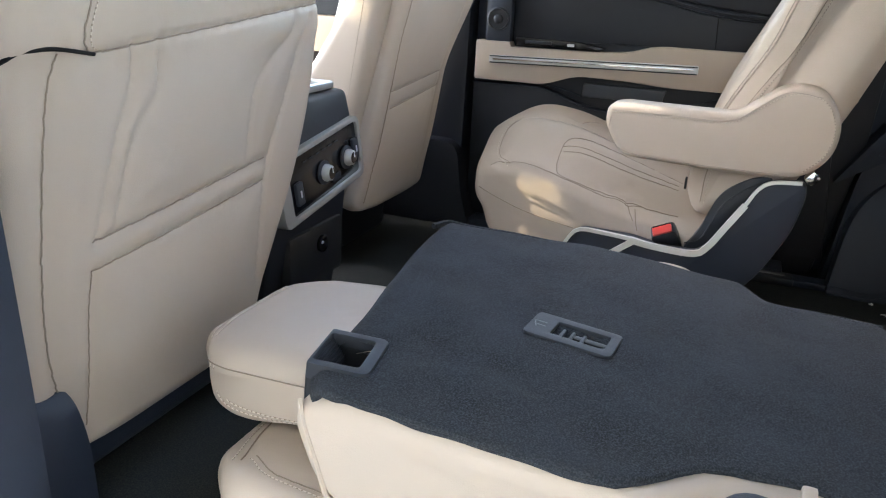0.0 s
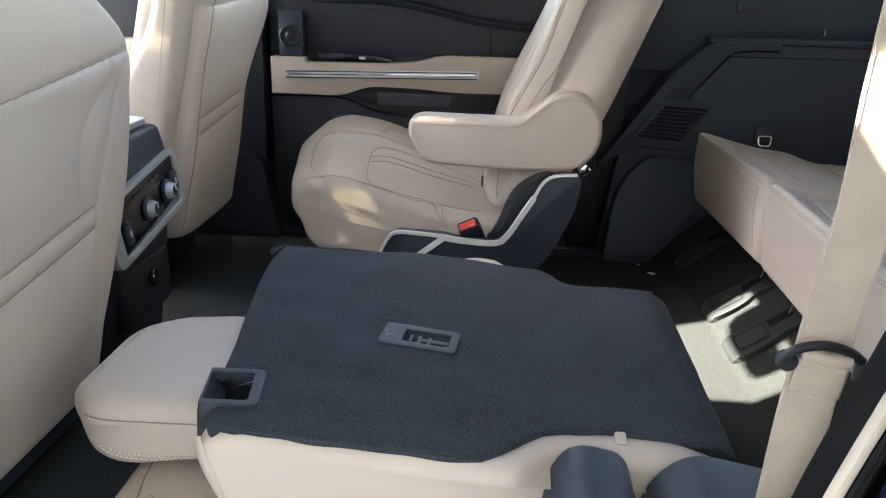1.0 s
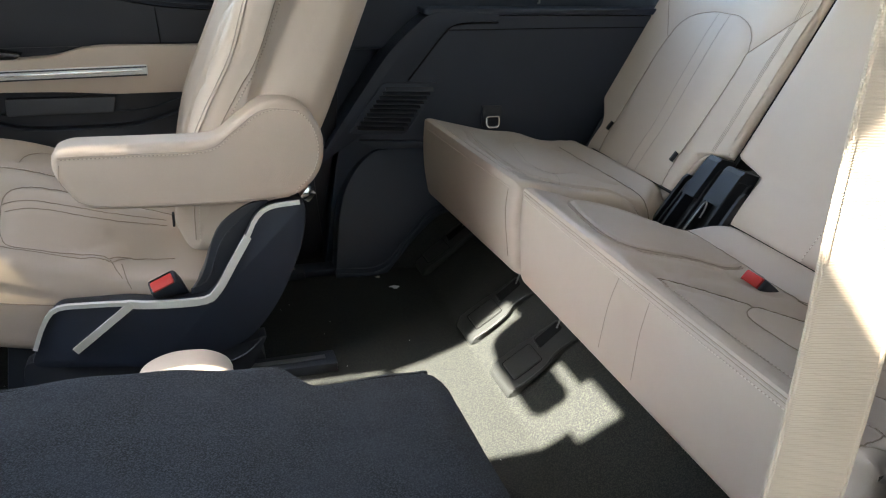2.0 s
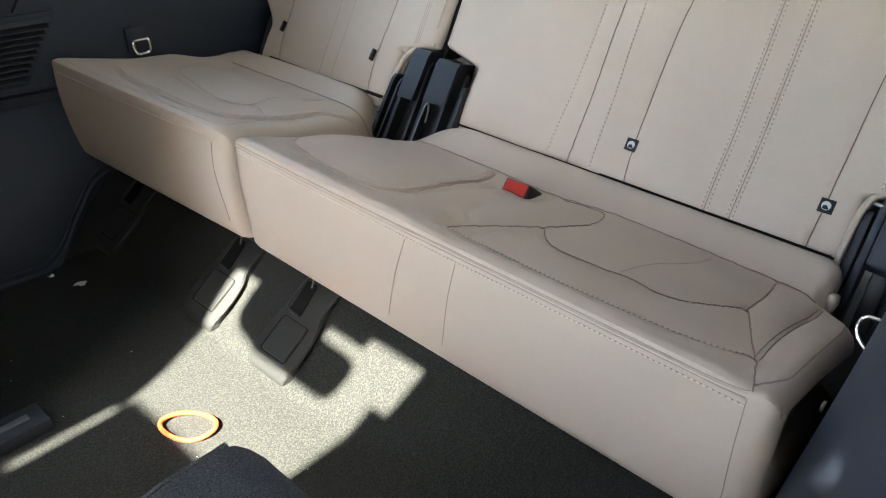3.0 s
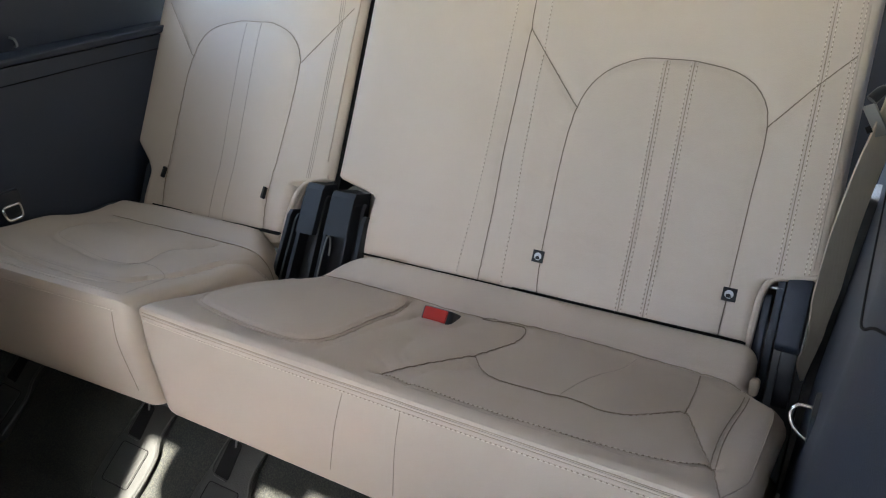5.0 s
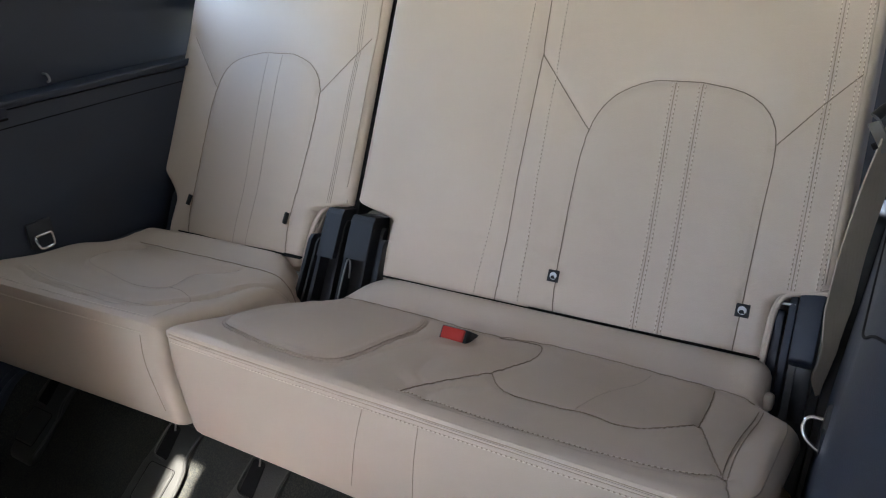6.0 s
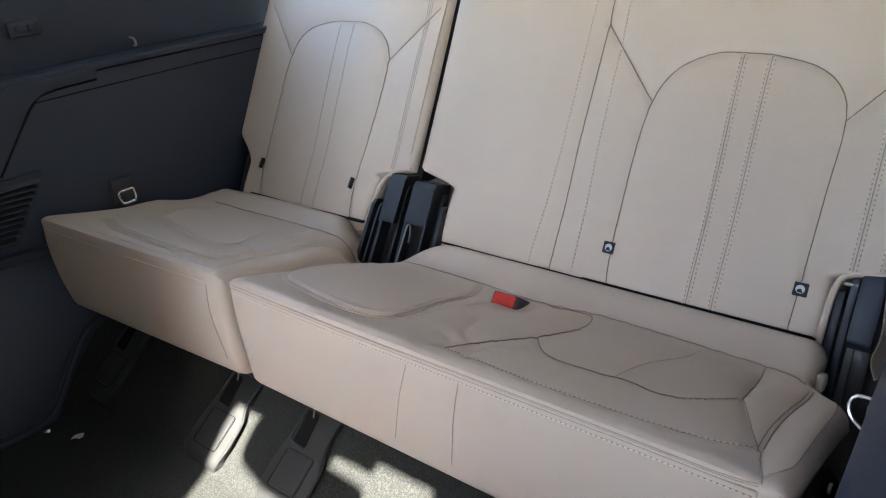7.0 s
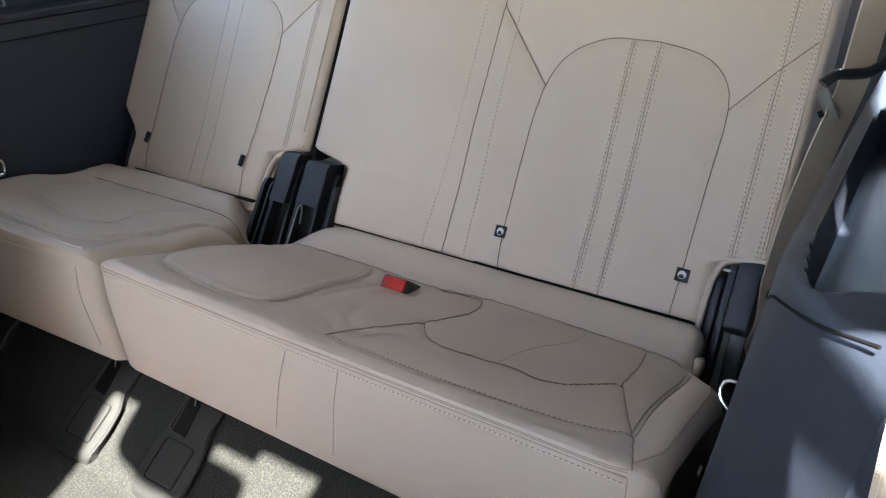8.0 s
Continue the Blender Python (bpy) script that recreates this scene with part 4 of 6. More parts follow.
cush, top, face = third_cushion(s60, Y0, Y1, [loop, inner, fork, fork2, side_d, mid_a, bolster] + creases, [(square, -0.008), (pad_front, -0.008)], "cream leather bench cushion with stitched inserts", 0.0, [([(1.315, 1.375), (1.29, 1.40), (1.27, 1.44)], 0.05), ([(1.315, 1.42), (1.25, 1.44)], 0.05)])
for line in (square, pad_front):
    part("piping", top.seam(offset(line, -0.0035), 0.0017), LEATHER, cush)
    part("piping", top.seam(offset(line, 0.0015), 0.0012), LEATHER, cush)
rim = curve([(1.228, 0.702), (1.222, 0.684), (1.207, 0.668), (1.170, 0.659), (1.10, 0.656), (1.02, 0.655), (0.985, 0.655), (0.966, 0.659), (0.950, 0.665), (0.938, 0.672)])
part("seam", top.seam(rim, 0.0008, 0.0002), FAINT, cush)
for o_ in (0.0028, -0.0028):
    part("seam", top.seam(offset(side_d, o_), 0.0007, 0.0003), SOFTSEAM, cush)
part("leather_tab", loft(rounded([(1.246, 0.246, 0.003), (1.270, 0.244, 0.003), (1.268, 0.262, 0.004), (1.252, 0.268, 0.004)]), 0.688, 0.700, 0.005, 0.003, 0.003), LEATHER, cush, "small crumpled leather tab at the cushion's end")
part("seam", top.seam(curve([(1.050, 0.869), (1.074, 0.864), (1.134, 0.854), (1.192, 0.843), (1.232, 0.838)]), 0.0004, 0.0002), FAINT, cush)
sew(cush, top, [], soft=[inner, fork, fork2, loop, bolster], stitched=[offset(pad_front, 0.006)])
hem = curve([(0.671, 0.335), (0.70, 0.335), (0.75, 0.335), (1.00, 0.334), (1.25, 0.334), (1.412, 0.336)])
sew(cush, face, [], stitched=[hem])
part("seam", face.seam([(0.670, 0.342), (0.669, 0.19)], 0.0005, 0.0003), HOLES, cush)
for o_, r_, look_ in ((0.0050, 0.0019, LEATHER), (0.0092, 0.0016, LEATHER), (0.0071, 0.0006, SOFTSEAM), (0.0115, 0.0005, HOLES)):
    part("piping", face.seam(offset(hem, o_), r_), look_, cush)
for yy, yb in ((1.078, 1.118), (1.0, 1.025)):
    part("seam", face.seam(curve([(yy, 0.332), ((yy + yb) / 2, 0.27), (yb, 0.20)]), 0.0004), HOLES, cush)
arch = curve([(1.020, 0.268), (1.029, 0.34), (1.031, 0.44), (1.024, 0.522), (0.998, 0.570), (0.948, 0.596), (0.900, 0.600), (0.858, 0.599), (0.800, 0.588), (0.764, 0.562), (0.751, 0.520), (0.753, 0.43), (0.756, 0.262)])
diag_l = resampled([(1.024, 0.527), (1.124, 0.630)], 0.01)
diag_r = resampled([(0.751, 0.527), (0.700, 0.582), (0.660, 0.620)], 0.01)
st_1, st_2 = [(0.902, 0.598), (0.893, 0.270)], [(0.863, 0.598), (0.857, 0.268)]
long_l = [(1.122, 0.275), (1.128, 0.45), (1.124, 0.630), (1.128, 0.80)]
dbl_1 = [(0.698, 0.80), (0.698, 0.36)]
v_1, v_3 = [(1.080, 0.275), (1.092, 0.45), (1.097, 0.80)], [(1.160, 0.275), (1.156, 0.45), (1.152, 0.80)]
edge_r = [(0.668, 0.80), (0.668, 0.365)]
back, on = third_back(s60, 0.648, 1.4405, 0.068, 0.085, 0.345, 0.358, [arch, diag_l, diag_r, long_l], "cream leather backrest with arched stitched insert")
sew(back, on, [arch, diag_l, diag_r, long_l], [v_1, v_3, edge_r, offset(edge_r, -0.005)], double=[st_1, st_2, dbl_1])
part("piping", on.seam([(0.6605, 0.80), (0.6605, 0.372)], 0.0022), LEATHER, back)
wide_back = back
# black tubes drawn as the shade in the crease behind the cushion
part("cushion_gap_shade", joined(tube([(1.3125, 0.722, 0.2790), (1.3125, 0.90, 0.2790), (1.3125, 1.06, 0.2785)], 0.0030, 8), tube([(1.3128, 1.055, 0.2780), (1.3128, 1.2, 0.2778), (1.3128, 1.352, 0.2778)], 0.0018, 8)), RUBBER_AND_SHADE, back)
tag(back, 1.032, 0.325, on)
tag(back, 0.752, 0.326, on)
for yy in (1.012, 0.742):
    part("anchor_slot", block((1.3125, yy, 0.2775), (0.008, 0.046, 0.0035), 0.001), RUBBER_AND_SHADE, back)
buckle(s60, (1.204, 1.122, 0.266), Matrix.Rotation(radians(-52), 4, "Y") @ Matrix.Rotation(radians(90), 4, "Z"))

s40 = thing("third_row_seat", (1.15, 1.7, 0.18), "narrow cream leather third-row seat section, upright", "car seat", "third-row seats")
Z0, Z1 = 1.446, 1.955
inner = curve([(1.22, 1.60), (1.14, 1.615), (1.07, 1.60), (1.045, 1.65), (1.06, 1.74), (1.085, 1.84), (1.15, 1.865), (1.22, 1.86)])
wing = curve([(0.945, 1.47), (1.04, 1.51), (1.07, 1.60)])
outer = curve([(1.24, 1.485), (1.10, 1.492), (1.03, 1.52), (0.985, 1.54), (0.97, 1.62), (0.975, 1.78), (1.0, 1.885)])
bolster = curve([(1.238, 1.47), (1.240, 1.65), (1.235, 1.90)])
cush, top, face = third_cushion(s40, Z0, Z1, [inner, outer, bolster], [(outer, -0.008)], "cream leather seat cushion with stitched insert", 0.05, [([(1.315, 1.515), (1.29, 1.485), (1.24, 1.445)], 0.09), ([(1.315, 1.46), (1.23, 1.44)], 0.09)])
sew(cush, top, [], [offset(outer, 0.006), [(0.937, Z0 + 0.03), (0.915, Z1 - 0.03)]], soft=[bolster])
for line in (inner, wing, outer):
    part("seam", top.seam(line, 0.0004, 0.0002), FAINT, cush)
sew(cush, face, [], stitched=[curve([(Z0 + 0.025, 0.336), (1.7, 0.334), (Z1 - 0.03, 0.335)])])
part("seam", face.seam(curve([(1.475, 0.332), (1.478, 0.28), (1.470, 0.20)]), 0.0006), HOLES, cush)
arch = curve([(1.850, 0.270), (1.864, 0.34), (1.868, 0.44), (1.860, 0.540), (1.828, 0.592), (1.755, 0.613), (1.70, 0.615), (1.655, 0.613), (1.603, 0.592), (1.577, 0.546), (1.582, 0.43), (1.588, 0.34), (1.577, 0.268)])
diag_l = resampled([(1.860, 0.545), (1.955, 0.640)], 0.01)
diag_r = resampled([(1.577, 0.550), (1.478, 0.645)], 0.01)
st_1, st_2 = [(1.728, 0.612), (1.724, 0.45), (1.712, 0.268)], [(1.690, 0.613), (1.686, 0.45), (1.677, 0.268)]
dbl_1 = [(1.503, 0.80), (1.500, 0.37)]
back, on = third_back(s40, 1.4550, 1.985, 0.080, 0.070, 0.352, 0.325, [arch, diag_l, diag_r], "cream leather backrest with arched stitched insert", 0.07)
sew(back, on, [], soft=[arch, diag_l, diag_r])
part("piping", on.seam([(1.4665, 0.82), (1.4665, 0.40)], 0.0022), LEATHER, back)
for line in (st_1, st_2, dbl_1, offset(dbl_1, 0.004), offset(dbl_1, -0.004)):
    part("seam", on.seam(line, 0.0005, 0.0003), FAINT, back)
# a thinner black tube as the crease's shade here too
part("cushion_gap_shade", tube([(1.3128, 1.536, 0.2778), (1.3128, 1.7, 0.2778), (1.3128, 1.875, 0.2778)], 0.0015, 8), RUBBER_AND_SHADE, back)
tag(back, 1.868, 0.333, on, True)
tag(back, 1.593, 0.333, on, True)
part("anchor_slot", block((1.3125, 1.555, 0.2775), (0.008, 0.046, 0.0035), 0.001), RUBBER_AND_SHADE, back)

def front_x(z):
    return float(np.interp(z, [0.258, 0.288, 0.326, 0.380, 0.518], [1.312, 1.326, 1.350, 1.386, 1.460])) + 0.001


def lip(parent, line):
    part("notch_piping", tube([(front_x(z), y, z) for y, z in curve(line, 0.006)], 0.0048, 8), LEATHER, parent, "rolled leather edge of the notch")
    part("notch_piping", tube([(front_x(z) + 0.014, y, z - 0.002) for y, z in curve(line, 0.006)], 0.005, 8), LEATHER, parent)


lip(wide_back, [(0.717, 0.262), (0.716, 0.300), (0.714, 0.332), (0.704, 0.352), (0.680, 0.358), (0.652, 0.362)])
lip(back, [(1.530, 0.262), (1.528, 0.310), (1.520, 0.345), (1.500, 0.362), (1.480, 0.370), (1.460, 0.374)])

# hinge brackets between and beside the backrests
hb = thing("hinge_bracket", (1.33, 1.41, 0.2), "black plastic hinge cover between the third-row backrests", "hinge cover")


def slope_x(z):
    """The front of the hinge covers leans back with height."""
    return 1.262 + 0.80 * (z - 0.235)


def hinge_piece(name, y0, y1, z0, z1, proud, look_, parent=hb, lean=0.0, depth=0.05):
    """A bar along the slope; lean: how far its foot stands towards the near side."""
    side = [(slope_x(z0) - proud, z0), (slope_x(z1) - proud, z1), (slope_x(z1) - proud + 0.010, z1 + 0.006), (slope_x(z1) + depth, z1 - 0.01), (slope_x(z0) + depth, z0 - 0.03)]
    sh = prism(side, "y", y0, y1, 0.0012)
    return part(name, ([(x, y - lean * (0.36 - z), z) for x, y, z in sh[0]], sh[1]), look_, parent, angle=12)


hinge_piece("hinge_web", 1.372, 1.512, 0.205, 0.335, -0.020, BLACK, lean=0.12)
hinge_piece("hinge_arm", 1.446, 1.484, 0.300, 0.364, 0.018, HINGE, lean=0.12)
hinge_piece("arm_rib", 1.478, 1.486, 0.205, 0.318, 0.010, HINGE, lean=0.12)
hinge_piece("arm_rib", 1.443, 1.449, 0.205, 0.345, 0.004, BLACK, lean=0.14)
hinge_piece("hinge_arm", 1.380, 1.430, 0.302, 0.357, 0.010, HINGE, lean=0.14)
hinge_piece("arm_rib", 1.424, 1.430, 0.205, 0.320, 0.008, HINGE, lean=0.14)
hinge_piece("arm_rib", 1.379, 1.385, 0.205, 0.340, 0.008, HINGE, lean=0.14)
hinge_piece("side_plate", 1.356, 1.364, 0.205, 0.325, 0.000, HINGE, lean=0.16)
hinge_piece("side_plate", 1.508, 1.516, 0.205, 0.318, 0.010, HINGE, lean=0.10)
hinge_piece("side_plate", 1.497, 1.502, 0.205, 0.312, 0.004, BLACK, lean=0.10)
part("latch_clip", tube(curve([(1.258, 1.404, 0.245), (1.300, 1.412, 0.292), (1.308, 1.410, 0.300), (1.302, 1.404, 0.290), (1.290, 1.400, 0.272)], 0.004), 0.0018), STEEL, hb)
# black filler standing in for the shade between the two backrests
part("backrest_gap_shade", prism([(1.378, 0.345), (1.400, 0.38), (1.473, 0.518), (1.546, 0.66), (1.668, 0.90), (1.70, 0.90), (1.59, 0.66), (1.43, 0.345)], "y", 1.4412, 1.4544, 0.001), RUBBER_AND_SHADE, hb, "black strip drawn as the shade between the backrests")
hn = thing("hinge_bracket", (1.36, 0.68, 0.2), "black plastic hinge cover beside the near backrest", "hinge cover")
part("hinge_arm", prism(rounded([(1.318, 0.284, 0.006), (1.330, 0.268, 0.008), (1.352, 0.262, 0.006), (1.430, 0.345, 0.012), (1.385, 0.374, 0.014), (1.362, 0.352, 0.01)]), "y", 0.655, 0.686, 0.005), TRIM, hn)
part("arm_stem", prism(rounded([(1.300, 0.16, 0.006), (1.36, 0.16, 0.006), (1.420, 0.335, 0.01), (1.395, 0.345, 0.01), (1.340, 0.26, 0.01)]), "y", 0.657, 0.678, 0.004), BLACK, hn)
part("hinge_bar", prism(rounded([(1.290, 0.17, 0.006), (1.315, 0.165, 0.006), (1.400, 0.342, 0.008), (1.376, 0.350, 0.008), (1.322, 0.262, 0.006)]), "y", 0.688, 0.698, 0.003), TRIM, hn)
part("hinge_plate", prism(rounded([(1.285, 0.18, 0.006), (1.325, 0.18, 0.006), (1.385, 0.318, 0.01), (1.362, 0.334, 0.01)]), "y", 0.701, 0.716, 0.004), TRIM, hn)
part("latch_pin", tube([(1.372, 0.690, 0.338), (1.372, 0.712, 0.338)], 0.003, 8), STEEL, hn)
# black blocks added to darken the gap and stop light from behind
part("dark_gap_filler", prism(rounded([(1.16, 0.10, 0.01), (1.55, 0.10, 0.01), (1.55, 0.44, 0.01), (1.475, 0.44, 0.02), (1.44, 0.31, 0.03), (1.37, 0.22, 0.03), (1.18, 0.135, 0.02)]), "y", 0.60, 0.645, 0.006), BLACK, hn)
part("dark_gap_filler_foot", prism(rounded([(1.16, 0.12, 0.01), (1.45, 0.12, 0.01), (1.42, 0.24, 0.02), (1.33, 0.20, 0.03), (1.18, 0.14, 0.02)]), "y", 0.646, 0.735, 0.006), BLACK, hn)
hf = thing("hinge_bracket", (1.36, 1.94, 0.2), "black plastic hinge cover beside the far backrest", "hinge cover")
part("hinge_arm", prism(rounded([(1.28, 0.18, 0.01), (1.325, 0.18, 0.01), (1.40, 0.335, 0.015), (1.365, 0.345, 0.015)]), "y", 1.915, 1.935, 0.005), PLASTIC, hf)
part("side_plate", prism(rounded([(1.29, 0.17, 0.01), (1.35, 0.17, 0.01), (1.44, 0.355, 0.01), (1.40, 0.372, 0.01)]), "y", 1.940, 1.950, 0.003), HINGE, hf)


# floor mounts of the third row
def seat_mount(y):
    f = thing("seat_mount", (0.93, y, 0.0), "black grained plastic seat mount foot with release wire, on carpet", "seat mount", "third-row floor mounts")
    top = lambda x: 0.018 + 0.68 * (x - 0.874)
    side = rounded([(0.868, 0.0, 0.002), (0.870, 0.015, 0.010), (0.99, top(0.99), 0.02), (1.06, 0.118, 0.01), (1.06, 0.0, 0.0)])
    dense = [tuple(p) for p in resampled(side, 0.008, True)]

    def waist(x, v):
        """The foot is broad at its front and narrows behind the lid."""
        w = step_between(x, 0.925, 0.965)
        r = 1 - 0.20 * (1 - step_between(x, 0.868, 0.888)) ** 2
        return y + (v * r + (0.016 if v < 0 else -0.006) * w)

    sh = prism(dense, "y", -0.050, 0.050, 0.0035)
    foot = part("foot_cover", ([(x, waist(x, v), z) for x, v, z in sh[0]], sh[1]), MOUNT, f)
    lid = prism(rounded([(0.889, -0.026, 0.006), (0.938, -0.026, 0.006), (0.938, 0.030, 0.006), (0.889, 0.030, 0.006)], 3), "z", 0.0, 0.0022, 0.0008)
    part("foot_lid", ([(x, v + y, z + top(x) - 0.0002) for x, v, z in lid[0]], lid[1]), MOUNT, foot, "smooth square lid in the foot")
    gap = rounded([(0.887, -0.028, 0.006), (0.940, -0.028, 0.006), (0.940, 0.032, 0.006), (0.887, 0.032, 0.006)], 3)
    part("lid_joint", tube([(x, v + y, top(x) + 0.0004) for x, v in gap], 0.0007, 4, closed=True), RUBBER_AND_SHADE, foot)
    # no hole here: a thin black plate gives the slot's inner dark
    slot = prism(rounded([(0.948, 0.002, 0.004), (0.993, 0.010, 0.004), (0.993, 0.034, 0.004), (0.948, 0.030, 0.004)], 3), "z", 0.0, 0.0016)
    part("slot", ([(x, v + y, z + top(x)) for x, v, z in slot[0]], slot[1]), RUBBER_AND_SHADE, foot, "thin black plate drawn as the dark of a deep slot")
    part("slot_rim", tube([(x, v + y, top(x) + 0.002) for x, v in curve([(0.946, 0.004), (0.950, 0.034), (0.970, 0.038), (0.994, 0.036)], 0.004)], 0.0016, 6), MOUNT, foot)
    edge = curve([(0.876, -0.046), (0.905, -0.0495), (0.938, -0.046), (0.955, -0.036), (0.972, -0.033), (0.990, -0.035)], 0.006)
    part("edge_bead", tube([(x, v + y, top(x) + 0.0002) for x, v in edge], 0.0028, 6), MOUNT, foot)
    wire = curve([(0.985, y + 0.016, 0.098), (0.990, y + 0.014, 0.118), (1.002, y + 0.020, 0.145), (1.010, y + 0.024, 0.20)], 0.006)
    part("release_wire", tube(wire, 0.0017, 6), STEEL, f, "bent steel release wire")
    part("strut", prism(rounded([(1.00, 0.10, 0.006), (1.06, 0.10, 0.006), (1.07, 0.20, 0.01), (1.03, 0.20, 0.01)]), "y", y - 0.012, y + 0.022, 0.004), BLACK, f)
    return f


first = seat_mount(1.340)
copy_thing(first, pose(0.93, 1.533, 0.0))
copy_thing(first, pose(0.93, 1.868, 0.0))


# ---- second row, folded seat ----
def fold_z(x):
    return 0.303 - 0.064 * (x - 0.05)


fs = thing("folded_seat", (0.35, 0.8, 0.0), "second-row seat folded flat, black carpet on its cream leather back", "car seat", "second-row seats")
body = rounded([(0.045, 0.185, 0.05), (0.035, fold_z(0.035) - 0.03, 0.05), (0.09, fold_z(0.09) - 0.004, 0.03), (0.60, fold_z(0.60) - 0.004, 0.03), (0.648, 0.24, 0.03), (0.63, 0.15, 0.03), (0.30, 0.13, 0.05)])


def fold_near(x, z):
    return float(np.interp(x, [0.0, 0.08, 0.17, 0.254, 0.345, 0.375, 0.392, 0.413, 0.438, 0.462, 0.518, 0.585, 0.66], [0.507, 0.503, 0.505, 0.503, 0.504, 0.507, 0.519, 0.541, 0.565, 0.575, 0.584, 0.584, 0.576]))


def fold_far(x, z):
    return 1.040 + 0.026 * step_between(x, 0.03, 0.30) - 0.012 * step_between(x, 0.3, 0.45) - 0.046 * step_between(x, 0.448, 0.492) + 0.012 * step_between(x, 0.52, 0.60)


def front_shift(x, y, top):
    """The folded back's front edge runs aslant."""
    return (top * step_between(1.05 - y, 0.0, 0.54) - 0.016) * (1 - step_between(x, 0.03, 0.20))


fold_body = loft(body, lambda x, z: 0.503 + 0.050 * step_between(x, 0.40, 0.46), lambda x, z: fold_far(x, z) - 0.012, 0.02, 0.008, 0.009, [([(0.278, 0.751), (0.308, 0.750)], 0.014, 0.014)], (0, 1), "xy")
fold_body = [(x + front_shift(x, y, 0.050) + 0.27 * max(0, 0.28 - z) * step_between(0.8 - y, 0.0, 0.2) * (1 - step_between(x, 0.03, 0.30)), y, z) for x, y, z in fold_body[0]], fold_body[1]
fold_body = holed(fold_body, 0.074, 0.122, 0.554, 0.612, 0.255)
folded = part("backrest", fold_body, LEATHER, fs, "cream leather backrest, face down")
part("piping", tube(curve([(0.084, 0.512, 0.284), (0.094, 0.5035, 0.262), (0.110, 0.503, 0.215), (0.125, 0.505, 0.165)], 0.006), 0.0028, 6), LEATHER, folded)
top_line = [(0.030, fold_z(0.03) - 0.016), (0.045, fold_z(0.045) - 0.002), (0.30, fold_z(0.3) + 0.003), (0.62, fold_z(0.62)), (0.650, fold_z(0.65) - 0.010), (0.652, 0.225)]
under_line = [(p[0] * 0.985 + 0.003, p[1] - 0.012) for p in reversed(top_line)]


def carpet_near(x, z):
    return fold_near(x, z) + 0.006 + 0.0012 * math.sin(70 * x) * math.sin(23 * x)


def carpet_far(x, z):
    return fold_far(x, z) - 0.06 * step_between(0.05 - x, 0.0, 0.03) ** 2 + 0.002 * math.sin(60 * x) - 0.045 * step_between(x, 0.628, 0.66) ** 2


wr = [(curve([(0.34, 0.565), (0.30, 0.60), (0.24, 0.64)]), 0.018, 0.004), (curve([(0.41, 0.60), (0.37, 0.63), (0.33, 0.655)]), 0.02, -0.004), (curve([(0.16, 0.58), (0.22, 0.60), (0.28, 0.59)]), 0.02, -0.003),
      ([(0.278, 0.751), (0.308, 0.750)], 0.012, 0.012), (curve([(0.46, 0.62), (0.44, 0.7), (0.45, 0.8)]), 0.03, -0.002), (curve([(0.14, 0.66), (0.18, 0.62), (0.19, 0.56)]), 0.016, 0.003)]
carpet_shape = loft(top_line + under_line, carpet_near, carpet_far, 0.006, 0.008, 0.009, wr, (0.0, 1.0), "xy", strip=True)
carpet_shape = [(x + front_shift(x, y, 0.060) + 0.022 * step_between(0.56 - y, 0.0, 0.06) * (1 - step_between(x, 0.03, 0.12)), y, z + 0.0012 * math.sin(31 * x + 9 * y) * math.sin(43 * y - 12 * x)) for x, y, z in carpet_shape[0]], carpet_shape[1]
carpet_shape = holed(carpet_shape, 0.078, 0.118, 0.556, 0.610, 0.25)
part("carpet_panel", carpet_shape, FOLDCARPET, fs, "black carpet panel with wavy trimmed edge")
rim = []
for k in range(90):
    x = 0.09 + 0.54 * k / 89
    rim.append((x + front_shift(x, 0.51, 0.060), carpet_near(x, 0) + 0.001, fold_z(x) - 0.002))
part("carpet_binding", tube(rim, 0.0022, 5), FOLDCARPET, fs)
rim2 = [(0.03 + 0.6 * k / 89 + front_shift(0.03 + 0.6 * k / 89, 1.04, 0.060), carpet_far(0.03 + 0.6 * k / 89, 0) - 0.001, fold_z(0.03 + 0.6 * k / 89) - 0.004) for k in range(90)]
part("carpet_binding", tube(rim2, 0.0045, 5), FOLDCARPET, fs)

# release handle plate in the carpet
pc = Vector((0.286, 0.7505, fold_z(0.286) + 0.0015))
mp = Matrix.Translation(pc) @ Matrix.Rotation(radians(3.7), 4, "Y") @ Matrix.Rotation(radians(-5), 4, "Z")
out = rounded([(-0.050, -0.030, 0.008), (0.050, -0.030, 0.008), (0.050, 0.030, 0.008), (-0.050, 0.030, 0.008)], 4)
inn = rounded([(-0.022, -0.0165, 0.003), (0.039, -0.0165, 0.003), (0.039, 0.0175, 0.003), (-0.022, 0.0175, 0.003)], 4)
GREYP = material("grey_bezel_plastic", (0.027, 0.031, 0.039), 0.5, vary=0.08, grain=0.2)
hp = part("release_plate", moved(ring_frame(out, inn, "z", -0.002, 0.004, 0.0012), mp), GREYP, fs, "grey plastic release bezel")
part("recess", moved(block((0.010, 0.0005, -0.009), (0.072, 0.038, 0.004), 0.0), mp), PLASTIC, hp)
part("lever", moved(block((0.020, 0.002, -0.004), (0.040, 0.010, 0.006), 0.002), mp), BLACK, hp)
for dx in (-0.012, -0.001, 0.012):
    part("lever_rib", moved(block((dx, -0.002, -0.003), (0.004, 0.026, 0.006), 0.001), mp), PLASTIC, hp)
